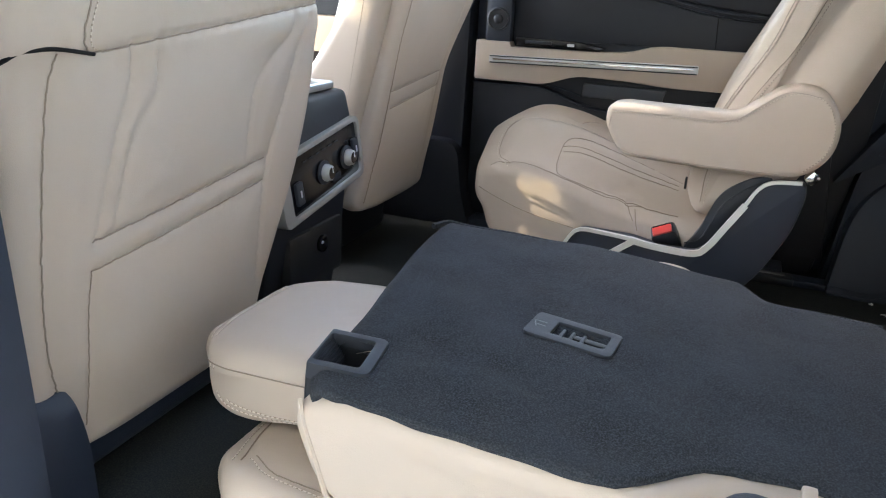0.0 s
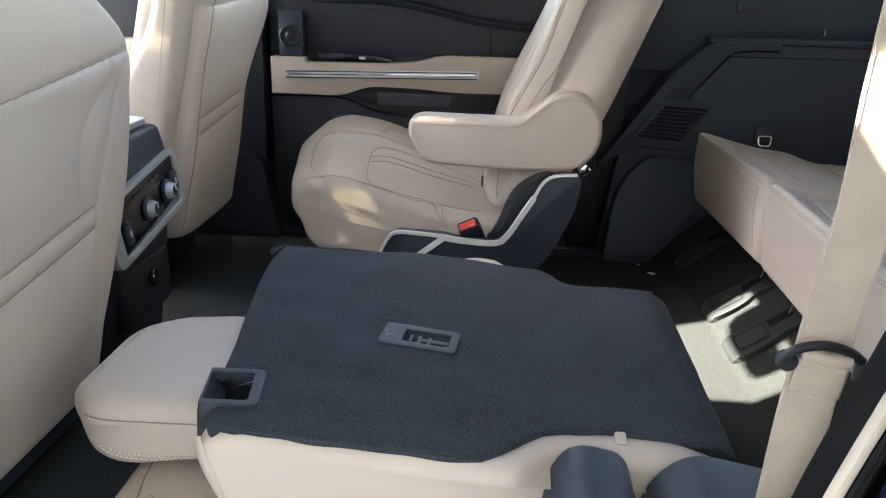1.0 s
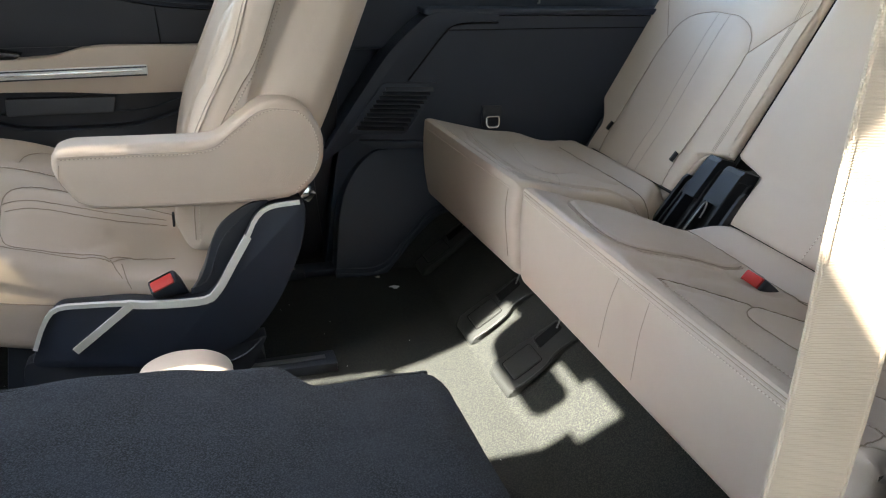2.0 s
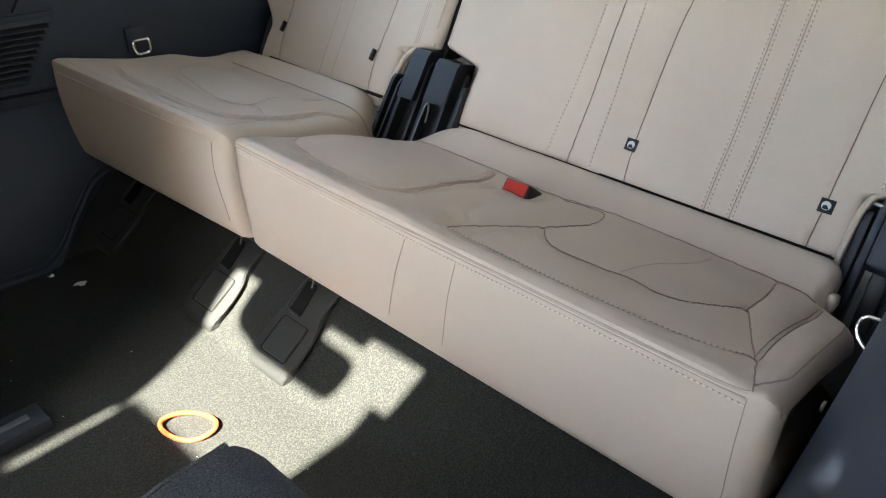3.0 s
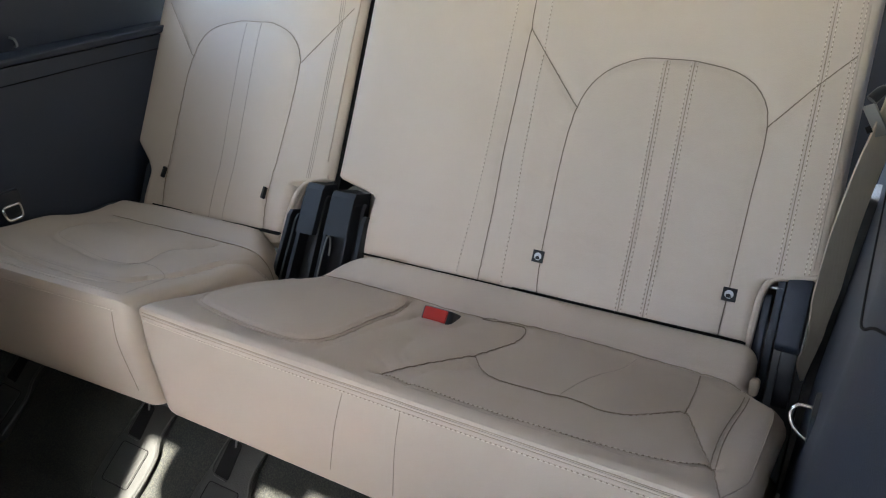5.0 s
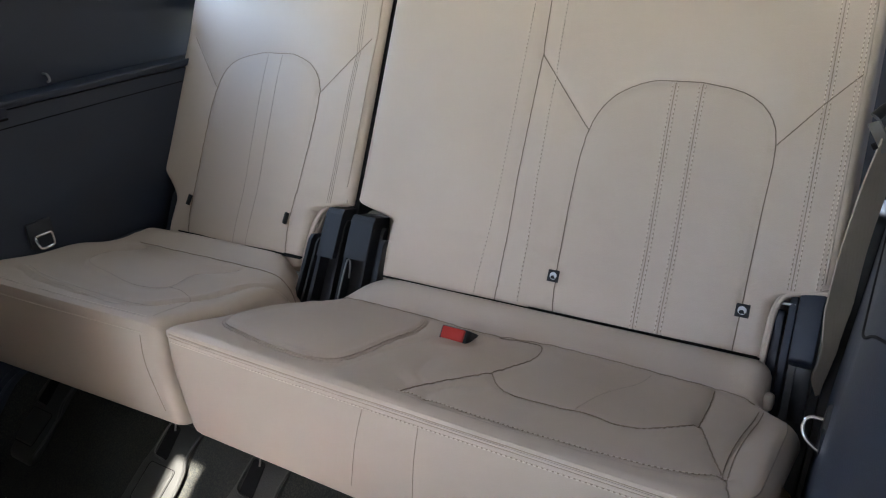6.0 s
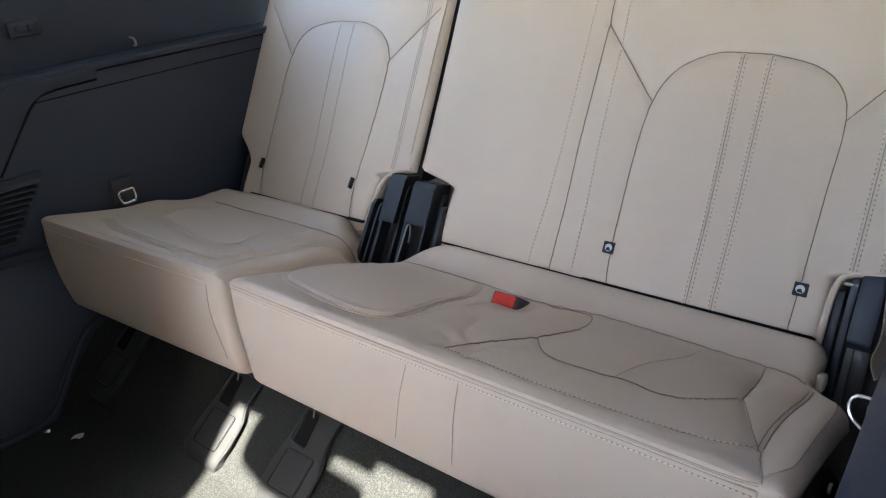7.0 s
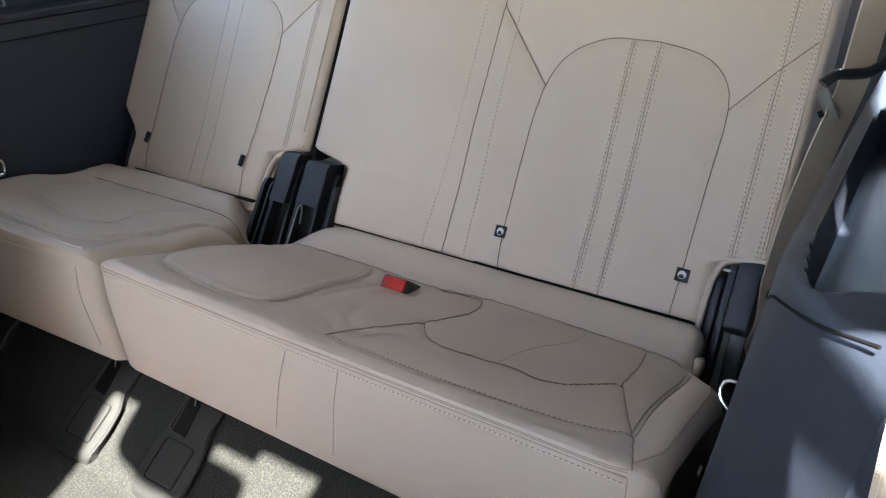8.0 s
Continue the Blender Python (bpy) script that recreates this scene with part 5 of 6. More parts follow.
part("moulded_mark", moved(joined(block((-0.040, 0.004, 0.0042), (0.016, 0.0014, 0.0008), 0), block((-0.043, -0.004, 0.0042), (0.0014, 0.014, 0.0008), 0, Matrix.Rotation(0.4, 4, "Z")), block((-0.036, -0.005, 0.0042), (0.010, 0.0014, 0.0008), 0)), mp), material("pale_grey_mark", (0.13, 0.135, 0.14), 0.5, vary=0.05), hp)

# grab pocket at the corner
mg = Matrix.Translation((0.099, 0.583, fold_z(0.099) - 0.0010)) @ Matrix.Rotation(radians(4), 4, "Y") @ Matrix.Rotation(radians(9), 4, "Z")
out = rounded([(-0.032, -0.039, 0.004), (0.030, -0.039, 0.010), (0.030, 0.037, 0.010), (-0.032, 0.037, 0.004)], 4)
inn = rounded([(-0.029, -0.029, 0.003), (0.018, -0.029, 0.005), (0.018, 0.028, 0.005), (-0.029, 0.028, 0.003)], 4)
gp = part("grab_pocket", moved(ring_frame(out, inn, "z", -0.012, 0.0055, 0.002), mg), GREYP, fs, "grey plastic grab pocket")
well = rounded([(-0.034, -0.034, 0.003), (0.023, -0.034, 0.005), (0.023, 0.033, 0.005), (-0.034, 0.033, 0.003)], 4)
part("pocket_wall", moved(ring_frame(well, inn, "z", -0.045, -0.008), mg), BLACK, gp)
part("pocket_floor", moved(block((-0.006, 0, -0.044), (0.056, 0.066, 0.004), 0.0), mg), BLACK, gp)
part("pocket_divider", moved(block((0.006, -0.014, -0.032), (0.022, 0.022, 0.022), 0.004), mg), PLASTIC, gp)
for k in range(9):
    part("grip_rib", moved(block((-0.028 + 0.0016 * k, 0.0, -0.004 - 0.0020 * k), (0.0009, 0.054, 0.008), 0.0), mg), GREYP, gp)

# head restraint, cushion, inner armrest, recliner covers
hr = rounded([(-0.140, 0.190, 0.04), (-0.147, 0.226, 0.03), (-0.118, 0.254, 0.03), (0.02, 0.266, 0.02), (0.090, 0.262, 0.02), (0.090, 0.19, 0.02), (-0.06, 0.160, 0.05)])
sh = loft(hr, lambda x, z: 0.618 - 0.02 * step_between(x, -0.14, -0.06) + 0.03 * step_between(-x, 0.09, 0.15), lambda x, z: 0.858 - 0.045 * step_between(-x, 0.05, 0.15), 0.03, 0.008, 0.012)
head = part("head_restraint", sh, LEATHER, fs, "cream leather head restraint, folded forward")
cv = Cover(sh, "xz", (0, 1, 0))
sew(head, cv, [], soft=[[(-0.095, 0.235), (0.08, 0.240)]], stitched=[curve([(-0.083, 0.234), (-0.084, 0.214), (-0.062, 0.196), (-0.01, 0.190), (0.06, 0.192)]), curve([(-0.089, 0.234), (-0.090, 0.211), (-0.066, 0.190), (-0.01, 0.184), (0.06, 0.186)])])
cvt = Cover(sh, "xy", (0, 0, -1))
sew(head, cvt, [], [curve([(-0.10, 0.632), (-0.112, 0.70), (-0.105, 0.80)]), curve([(-0.107, 0.632), (-0.119, 0.70), (-0.112, 0.80)])])
cu = rounded([(-0.055, 0.06, 0.03), (-0.075, 0.115, 0.03), (-0.045, 0.158, 0.035), (0.10, 0.152, 0.05), (0.42, 0.105, 0.03), (0.42, 0.05, 0.02)])
pad = curve([(-0.02, 0.56), (-0.035, 0.66), (-0.03, 0.90)])
pad2 = curve([(0.30, 0.555), (0.05, 0.555), (-0.01, 0.575)])
sh = loft(cu, lambda x, z: 0.515 + 0.05 * step_between(-x, 0.0, 0.08), 1.03, 0.03, 0.009, 0.012, [(pad, 0.008, 0.004), (offset(pad, 0.012), 0.006, 0.003), (pad2, 0.008, 0.004)], (0, 1), "xy")
cush = part("cushion", sh, LEATHER, fs, "cream leather cushion under the folded back")
sew(cush, Cover(sh, "xy", (0, 0, -1)), [], [offset(pad, 0.010), offset(pad2, 0.008)], soft=[pad, pad2])
arm2 = rounded([(0.272, 0.15, 0.03), (0.288, 0.232, 0.03), (0.330, 0.250, 0.03), (0.380, 0.246, 0.02), (0.408, 0.226, 0.02), (0.40, 0.15, 0.03)])
part("inner_armrest", loft(arm2, 1.115, 1.185, 0.014, 0.006, 0.008), LEATHER, fs, "cream leather folded armrest")
part("seat_base", prism(rounded([(0.0, 0.0, 0.02), (0.58, 0.0, 0.02), (0.60, 0.13, 0.02), (0.02, 0.075, 0.02)]), "y", 0.58, 1.0, 0.01), PLASTIC, fs)
c1 = rounded([(0.437, 0.02, 0.01), (0.532, 0.02, 0.01), (0.531, 0.250, 0.02), (0.520, 0.276, 0.02), (0.464, 0.286, 0.03), (0.439, 0.240, 0.03)])
part("recliner_cover", prism(c1, "y", 0.42, 0.553, 0.014), TRIM, fs, "charcoal plastic recliner cover")
c2 = rounded([(0.537, 0.02, 0.01), (0.678, 0.02, 0.01), (0.680, 0.250, 0.02), (0.668, 0.272, 0.02), (0.582, 0.288, 0.05), (0.540, 0.238, 0.04)])
rc = part("recliner_cover", prism(c2, "y", 0.41, 0.548, 0.016), TRIM, fs, "charcoal plastic recliner cover")
part("cover_cap", prism(rounded([(0.450, 0.02, 0.01), (0.536, 0.02, 0.01), (0.534, 0.200, 0.03), (0.515, 0.240, 0.035), (0.472, 0.240, 0.035), (0.452, 0.200, 0.03)]), "y", 0.395, 0.422, 0.008), TRIM, fs)
part("cover_cap", prism(rounded([(0.560, 0.02, 0.01), (0.685, 0.02, 0.01), (0.685, 0.190, 0.04), (0.658, 0.245, 0.05), (0.595, 0.245, 0.05), (0.562, 0.190, 0.04)]), "y", 0.385, 0.412, 0.008), TRIM, rc)
part("leather_tab", block((0.522, 0.582, 0.271), (0.013, 0.016, 0.008), 0.0035, Matrix.Rotation(0.5, 4, "X")), LEATHER, fs)



# ---- second row, far chair ----
ch = thing("captain_chair", (0.3, 1.72, 0.0), "cream leather second-row chair, upright with its armrest down", "car seat", "second-row seats")
prof = rounded([(-0.036, 0.120, 0.02), (-0.066, 0.146, 0.03), (-0.101, 0.270, 0.06), (-0.098, 0.342, 0.045), (-0.03, 0.372, 0.05), (0.08, 0.359, 0.05), (0.36, 0.255, 0.04), (0.44, 0.24, 0.03), (0.46, 0.16, 0.03), (0.40, 0.08, 0.03), (0.10, 0.090, 0.02)])
ins = curve([(0.333, 1.542), (0.234, 1.528), (0.166, 1.519), (0.100, 1.512), (0.081, 1.522), (0.075, 1.559), (0.083, 1.602), (0.125, 1.628), (0.20, 1.642), (0.335, 1.655)])
ins_m = curve([(0.081, 1.568), (0.131, 1.578), (0.230, 1.586), (0.324, 1.600)])
ins_f = curve([(0.335, 1.83), (0.14, 1.83), (0.09, 1.80), (0.08, 1.74)])
outl = curve([(-0.017, 1.508), (-0.050, 1.538), (-0.057, 1.583), (-0.050, 1.616), (-0.028, 1.662), (0.035, 1.690), (0.20, 1.705)])
ridge = curve([(-0.060, 1.512), (0.036, 1.508), (0.146, 1.512), (0.221, 1.518), (0.26, 1.530)])
flank = [(0.232, 1.525), (0.240, 1.512), (0.250, 1.500)]
puckers = [(curve([(0.19, 1.530), (0.215, 1.545), (0.225, 1.56)]), 0.010, 0.003), (curve([(0.205, 1.515), (0.22, 1.53), (0.25, 1.54)]), 0.010, -0.003), (curve([(-0.04, 1.53), (-0.03, 1.55), (-0.025, 1.58)]), 0.009, 0.003)]
sh = loft(prof, lambda x, z: 1.497 + 0.012 * step_between(-x, 0.03, 0.09), 1.935, 0.030, 0.005, 0.0055,
          [(ins, 0.005, 0.0035), (ins_m, 0.0045, 0.0025), (offset(ins_m, 0.014), 0.0045, 0.0025), (ins_f, 0.006, 0.004), (outl, 0.0045, 0.003), (offset(outl, 0.008), 0.0045, 0.0025), (ridge, 0.006, -0.0025), (flank, 0.006, 0.004)] + puckers, (0, 1), "xy", puff=([ins, ins_f, outl, flank], 0.008, 0.035))
# the sides of the cushion fall away, and its flank is a little creased
sh = [(x, y + 0.0022 * math.sin(38 * x + 22 * z) * math.sin(47 * z - 15 * x) * (1 - step_between(y, 1.50, 1.53)),
       z - step_between(z, 0.16, 0.31) * (0.072 * (1 - step_between(y, 1.49, 1.64)) + 0.03 * step_between(y, 1.84, 1.935))) for x, y, z in sh[0]], sh[1]
cush = part("cushion", sh, LEATHER, ch, "cream leather cushion with sewn insert")
cvt = Cover(sh, "xy", (0, 0, -1))
cvs = Cover(sh, "xz", (0, 1, 0))
sew(cush, cvt, [], [offset(outl, 0.005)], soft=[ins, flank])
for line in (ins_m, offset(ins_m, 0.014), ins_f, outl, ridge):
    part("seam", cvt.seam(line, 0.0007), HOLES, cush)
low_seam = curve([(-0.083, 0.235), (-0.038, 0.217), (0.028, 0.196), (0.124, 0.179), (0.20, 0.172)])
sew(cush, cvs, [], soft=[low_seam, [(0.250, 0.232), (0.262, 0.195)]])
bprof = rounded([(0.36, 0.24, 0.02), (0.335, 0.30, 0.05), (0.366, 0.45, 0.10), (0.478, 0.69, 0.10), (0.598, 0.99, 0.03), (0.745, 1.0, 0.04), (0.72, 0.78, 0.05), (0.598, 0.46, 0.05), (0.52, 0.30, 0.04), (0.46, 0.24, 0.02)])
bl = curve([(1.565, 0.33), (1.575, 0.50), (1.57, 0.62), (1.60, 0.70), (1.66, 0.72)])
br = curve([(1.86, 0.33), (1.855, 0.55), (1.85, 0.65)])
sh = loft(bprof, lambda x, z: 1.502 + 0.05 * step_between(z, 0.75, 1.0) - 0.012 * step_between(x - 0.38 * z, 0.22, 0.34), lambda x, z: 1.935 - 0.05 * step_between(z, 0.75, 1.0), 0.044, 0.006, 0.008,
          [(bl, 0.022, 0.018), (br, 0.022, 0.015), ([(1.62, 0.36), (1.63, 0.66)], 0.006, 0.003), ([(1.72, 0.34), (1.72, 0.70)], 0.05, 0.010), (curve([(1.60, 0.655), (1.66, 0.625), (1.72, 0.62)]), 0.012, 0.008), (curve([(1.53, 0.52), (1.56, 0.545), (1.575, 0.58)]), 0.010, 0.005)], (-0.9, 0.3), "yz", crown=0.0)
bk = part("backrest", sh, LEATHER, ch, "cream leather backrest with bolsters")
cvf, cvs = Cover(sh, "yz", (1, 0, 0)), Cover(sh, "xz", (0, 1, 0))
sew(bk, cvf, [], soft=[bl, br])
fold = curve([(0.352, 0.36), (0.372, 0.42), (0.404, 0.490), (0.446, 0.570), (0.470, 0.640), (0.510, 0.76)])
part("seam", cvs.seam(fold, 0.0007), FAINT, bk)
part("piping", cvs.seam(offset(fold, -0.004), 0.0022), LEATHER, bk)
sew(bk, cvs, [], soft=[curve([(0.372, 0.27), (0.378, 0.345), (0.418, 0.448), (0.458, 0.520), (0.502, 0.600), (0.62, 0.90)])], stitched=[curve([(0.379, 0.27), (0.385, 0.345), (0.425, 0.446), (0.465, 0.518), (0.509, 0.598), (0.628, 0.90)])])
part("anchor_tag", block((0.338, 1.545, 0.295), (0.004, 0.016, 0.022), 0.001), TAGCLOTH, bk)
aprof = rounded([(0.178, 0.410, 0.02), (0.180, 0.444, 0.016), (0.205, 0.453, 0.02), (0.30, 0.452, 0.06), (0.412, 0.452, 0.04), (0.452, 0.487, 0.04), (0.495, 0.514, 0.03), (0.548, 0.510, 0.035), (0.586, 0.456, 0.05), (0.580, 0.392, 0.04), (0.540, 0.351, 0.04), (0.42, 0.343, 0.05), (0.214, 0.351, 0.03)])
sh = loft(aprof, 1.452, 1.520, 0.012, 0.005, 0.006)
ar = part("armrest", sh, LEATHER, ch, "cream leather armrest with stitched edge")
cvs = Cover(sh, "xz", (0, 1, 0))
sew(ar, cvs, [], [curve([(0.190, 0.434), (0.30, 0.434), (0.40, 0.436), (0.443, 0.462), (0.490, 0.494), (0.545, 0.491), (0.572, 0.448), (0.566, 0.398), (0.535, 0.362)])])
part("seam", cvs.seam(curve([(0.190, 0.4375), (0.30, 0.4375), (0.40, 0.4395), (0.441, 0.465), (0.488, 0.4975), (0.545, 0.4945)]), 0.0007), FAINT, ar)
part("seam", cvs.seam(curve([(0.190, 0.425), (0.189, 0.395), (0.212, 0.365), (0.30, 0.354), (0.50, 0.353)]), 0.0006), FAINT, ar)
shield = rounded([(0.098, 0.090, 0.02), (0.114, 0.128, 0.02), (0.130, 0.166, 0.015), (0.152, 0.192, 0.012), (0.26, 0.190, 0.02), (0.295, 0.182, 0.02), (0.378, 0.180, 0.03), (0.398, 0.196, 0.03), (0.451, 0.285, 0.03), (0.467, 0.318, 0.02), (0.49, 0.336, 0.02), (0.548, 0.342, 0.02), (0.552, 0.318, 0.02), (0.542, 0.255, 0.05), (0.498, 0.155, 0.05), (0.44, 0.085, 0.05), (0.30, 0.060, 0.03)])
sd = part("side_shield", prism(shield, "y", 1.455, 1.498, 0.010), TRIM, ch, "charcoal plastic side shield")
part("shield_lower", prism(rounded([(0.08, 0.02, 0.01), (0.44, 0.02, 0.03), (0.478, 0.10, 0.03), (0.45, 0.088, 0.02), (0.30, 0.075, 0.03), (0.09, 0.10, 0.02)]), "y", 1.462, 1.495, 0.008), PLASTIC, ch)


part("shield_line", tube(curve([(0.06, 1.459, 0.030), (0.20, 1.459, 0.040), (0.36, 1.459, 0.048), (0.43, 1.460, 0.062), (0.470, 1.461, 0.095)], 0.01), 0.0018, 6), GREYP, ch)


def silver_run(pts, w, y):
    c = curve(pts, 0.012)
    return ribbon([(p[0], y, p[1]) for p in c], [(-(c[min(i + 1, len(c) - 1)] - c[max(i - 1, 0)])[1], 0, (c[min(i + 1, len(c) - 1)] - c[max(i - 1, 0)])[0]) for i in range(len(c))], w, 0.008)


part("silver_trim", silver_run([(0.112, 0.124), (0.130, 0.166), (0.152, 0.192), (0.20, 0.193), (0.262, 0.189)], 0.007, 1.455), SATIN, sd, "satin silver trim line")
part("silver_trim", silver_run([(0.256, 0.188), (0.295, 0.182), (0.375, 0.180), (0.400, 0.198), (0.425, 0.240), (0.453, 0.288)], 0.012, 1.455), SATIN, sd, "satin silver trim line")
part("silver_trim", silver_run([(0.453, 0.288), (0.469, 0.320), (0.492, 0.337), (0.540, 0.342)], 0.006, 1.455), SATIN, sd, "satin silver trim line")
part("silver_trim", silver_run([(0.264, 0.188), (0.217, 0.151), (0.170, 0.114)], 0.012, 1.454), SATIN, sd, "satin silver trim line")
rec = rounded([(0.352, 0.178, 0.01), (0.40, 0.180, 0.03), (0.46, 0.295, 0.03), (0.50, 0.340, 0.02), (0.46, 0.336, 0.03), (0.405, 0.300, 0.05), (0.378, 0.215, 0.03)])
part("recliner_cover", prism(rec, "y", 1.485, 1.512, 0.006), PLASTIC, ch)
part("recliner_line", tube([(p[0], 1.484, p[1]) for p in curve([(0.356, 0.190), (0.385, 0.205), (0.415, 0.278), (0.470, 0.328)], 0.01)], 0.0014), GREYP, ch)
buckle(ch, (0.318, 1.484, 0.200), Matrix.Rotation(radians(-25), 4, "Y") @ Matrix.Rotation(radians(38), 4, "X"))
part("pivot_pin", block((0.556, 1.478, 0.350), (0.024, 0.03, 0.020), 0.006, Matrix.Rotation(radians(-50), 4, "Y")), CHROME, ch, "bright metal armrest pivot")
part("seat_base", prism(rounded([(0.04, 0.0, 0.01), (0.48, 0.0, 0.02), (0.44, 0.12, 0.02), (0.06, 0.12, 0.02)]), "y", 1.52, 1.91, 0.01), PLASTIC, ch)
for yy, x0, x1 in ((1.49, 0.15, 0.60), (1.90, 0.1, 0.60)):
    rl = thing("seat_rail", ((x0 + x1) / 2, yy, 0.0), "black steel seat rail on the carpet", "seat rail", "seat rails")
    part("rail_cover", block(((x0 + x1) / 2, yy, 0.010), (x1 - x0, 0.05, 0.02), 0.004), PLASTIC, rl)
    part("rail_slot", block(((x0 + x1) / 2 + 0.02, yy, 0.021), (x1 - x0 - 0.08, 0.012, 0.003), 0.001), STEEL, rl)


# ---- front seats ----
def front_back(name_parent, x0, lean, z0, z1, yl, yr, tops, lines, stitched, lower):
    """A front seat's backrest, seen from behind; x0: its rear face at z = 0; lean: how much it slopes."""
    def X(z):
        return x0 + lean * z
    c = [(X(z) + bulge, z) for z, bulge in lower]
    prof = rounded([(X(z0) - 0.03, z0 - 0.012, 0.02)] + [(a, b, 0.03) for a, b in c] + [(X(z1) - 0.02, z1, 0.04), (X(z1) - 0.14, z1, 0.04), (X(z0) - 0.17, z0 + 0.03, 0.04)])
    sh = loft(prof, yl, yr, 0.026, 0.0045, 0.0048, [(l, 0.0042, 0.0032) for l in lines] + [(offset(l, 0.014), 0.008, -0.002) for l in lines[2:4]], (1.0, 0.1), "yz", crown=0.004, puff=(lines, 0.006, 0.035))
    b = part("backrest", sh, LEATHER, name_parent, "cream leather back panel with map pocket")
    cv = Cover(sh, "yz", (-1, 0, 0))
    sew(b, cv, [], stitched, 0.0010, soft=lines[-tops:])
    sew(b, cv, [], wide=0.0008, soft=lines[:2])
    return b, cv


dr = thing("driver_seat", (-0.4, 0.78, 0.0), "cream leather driver's seat seen from behind", "car seat", "front seats")
pocket = resampled([(0.592, 0.356), (0.718, 0.368), (0.925, 0.391)], 0.01)
pocket2 = resampled([(0.590, 0.322), (0.714, 0.333), (0.924, 0.357)], 0.01)
vert_a = curve([(0.597, 0.355), (0.640, 0.476), (0.663, 0.524), (0.666, 0.570)])
vert_b = curve([(0.627, 0.367), (0.665, 0.466), (0.705, 0.513), (0.708, 0.577)])
vert_c = curve([(0.880, 0.394), (0.907, 0.499), (0.989, 0.565), (0.998, 0.601)])
vert_d = curve([(0.914, 0.204), (0.929, 0.371), (0.978, 0.467), (1.040, 0.590)])
topl = curve([(0.606, 0.562), (0.66, 0.567), (0.78, 0.580), (1.075, 0.610)])
shell_l = curve([(0.675, 0.705), (0.628, 0.648), (0.603, 0.597), (0.599, 0.573), (0.606, 0.562)])
side_l = curve([(0.548, 0.15), (0.530, 0.205), (0.522, 0.273), (0.526, 0.366), (0.546, 0.508), (0.564, 0.565)])
lowl = curve([(0.590, 0.323), (0.581, 0.271), (0.575, 0.125)])
front_back(dr, -0.250, 0.03, 0.10, 0.88,
           lambda x, z: 0.490 + 0.045 * step_between(-z, -0.16, -0.08) + 0.03 * step_between(z, 0.55, 0.85), lambda x, z: 0.925 + 0.155 * step_between(z, 0.10, 0.58) ** 0.8 - 0.16 * step_between(z, 0.60, 0.75),
           4, [pocket2, lowl, vert_a, vert_b, vert_c, vert_d, pocket, topl, side_l, shell_l], [offset(shell_l, 0.006)], [(0.10, -0.012), (0.20, 0.0), (0.35, 0.006), (0.55, 0.006), (0.575, 0.012), (0.70, 0.014), (0.85, 0.0)])
# black tube drawn as the shade under the upper cover's edge
part("cover_gap_shade", tube(curve([(-0.222, 0.497, 0.560), (-0.219, 0.520, 0.568), (-0.217, 0.556, 0.570), (-0.216, 0.606, 0.562)], 0.006), 0.0022, 6), RUBBER_AND_SHADE, dr)
part("side_cover", prism(rounded([(-0.34, 0.02, 0.03), (-0.205, 0.03, 0.03), (-0.210, 0.14, 0.05), (-0.232, 0.198, 0.03), (-0.34, 0.198, 0.03)]), "y", 0.445, 0.545, 0.016), TRIM, dr, "charcoal plastic seat side cover")
part("lower_shell", prism(rounded([(-0.40, 0.03, 0.02), (-0.285, 0.03, 0.02), (-0.272, 0.115, 0.03), (-0.40, 0.12, 0.02)]), "y", 0.56, 0.93, 0.012), TRIM, dr)
part("cushion", loft(rounded([(-0.85, 0.16, 0.05), (-0.85, 0.30, 0.05), (-0.40, 0.24, 0.04), (-0.36, 0.12, 0.04)]), 0.53, 0.97, 0.03, 0.02, 0.03), LEATHER, dr)
part("seat_base", block((-0.60, 0.75, 0.075), (0.42, 0.36, 0.15), 0.02), PLASTIC, dr)

ps = thing("passenger_seat", (-0.5, 1.68, 0.0), "cream leather front passenger seat seen from behind", "car seat", "front seats")
pk = resampled([(1.452, 0.425), (1.705, 0.450)], 0.01)
pk2 = resampled([(1.458, 0.388), (1.705, 0.415)], 0.01)
va = curve([(1.432, 0.18), (1.442, 0.36), (1.455, 0.52), (1.475, 0.665), (1.49, 0.86)])
vb = curve([(1.70, 0.22), (1.705, 0.43), (1.77, 0.58), (1.80, 0.64)])
tl = curve([(1.45, 0.655), (1.70, 0.668), (1.98, 0.69)])
front_back(ps, -0.350, 0.175, 0.165, 0.90, lambda x, z: 1.418 + 0.03 * step_between(z, 0.3, 0.7), lambda x, z: 1.752 + 0.11 * step_between(z, 0.43, 0.66), 1,
           [pk2, pk, vb, tl, va], [], [(0.165, 0.0), (0.30, 0.006), (0.55, 0.004), (0.66, 0.006), (0.85, -0.02)])
part("front_face", loft(rounded([(-0.56, 0.20, 0.03), (-0.36, 0.18, 0.03), (-0.28, 0.55, 0.05), (-0.225, 0.86, 0.03), (-0.29, 0.88, 0.04), (-0.345, 0.62, 0.05), (-0.45, 0.455, 0.05), (-0.58, 0.28, 0.04)]), 1.398, 1.86, 0.028, 0.012, 0.02), LEATHER, ps, "cream leather side bolsters")
part("cushion", loft(rounded([(-1.0, 0.16, 0.05), (-1.0, 0.30, 0.05), (-0.60, 0.24, 0.04), (-0.56, 0.12, 0.04)]), 1.42, 1.88, 0.03, 0.02, 0.03), LEATHER, ps)
part("seat_base", block((-0.68, 1.65, 0.08), (0.45, 0.36, 0.16), 0.02), PLASTIC, ps)


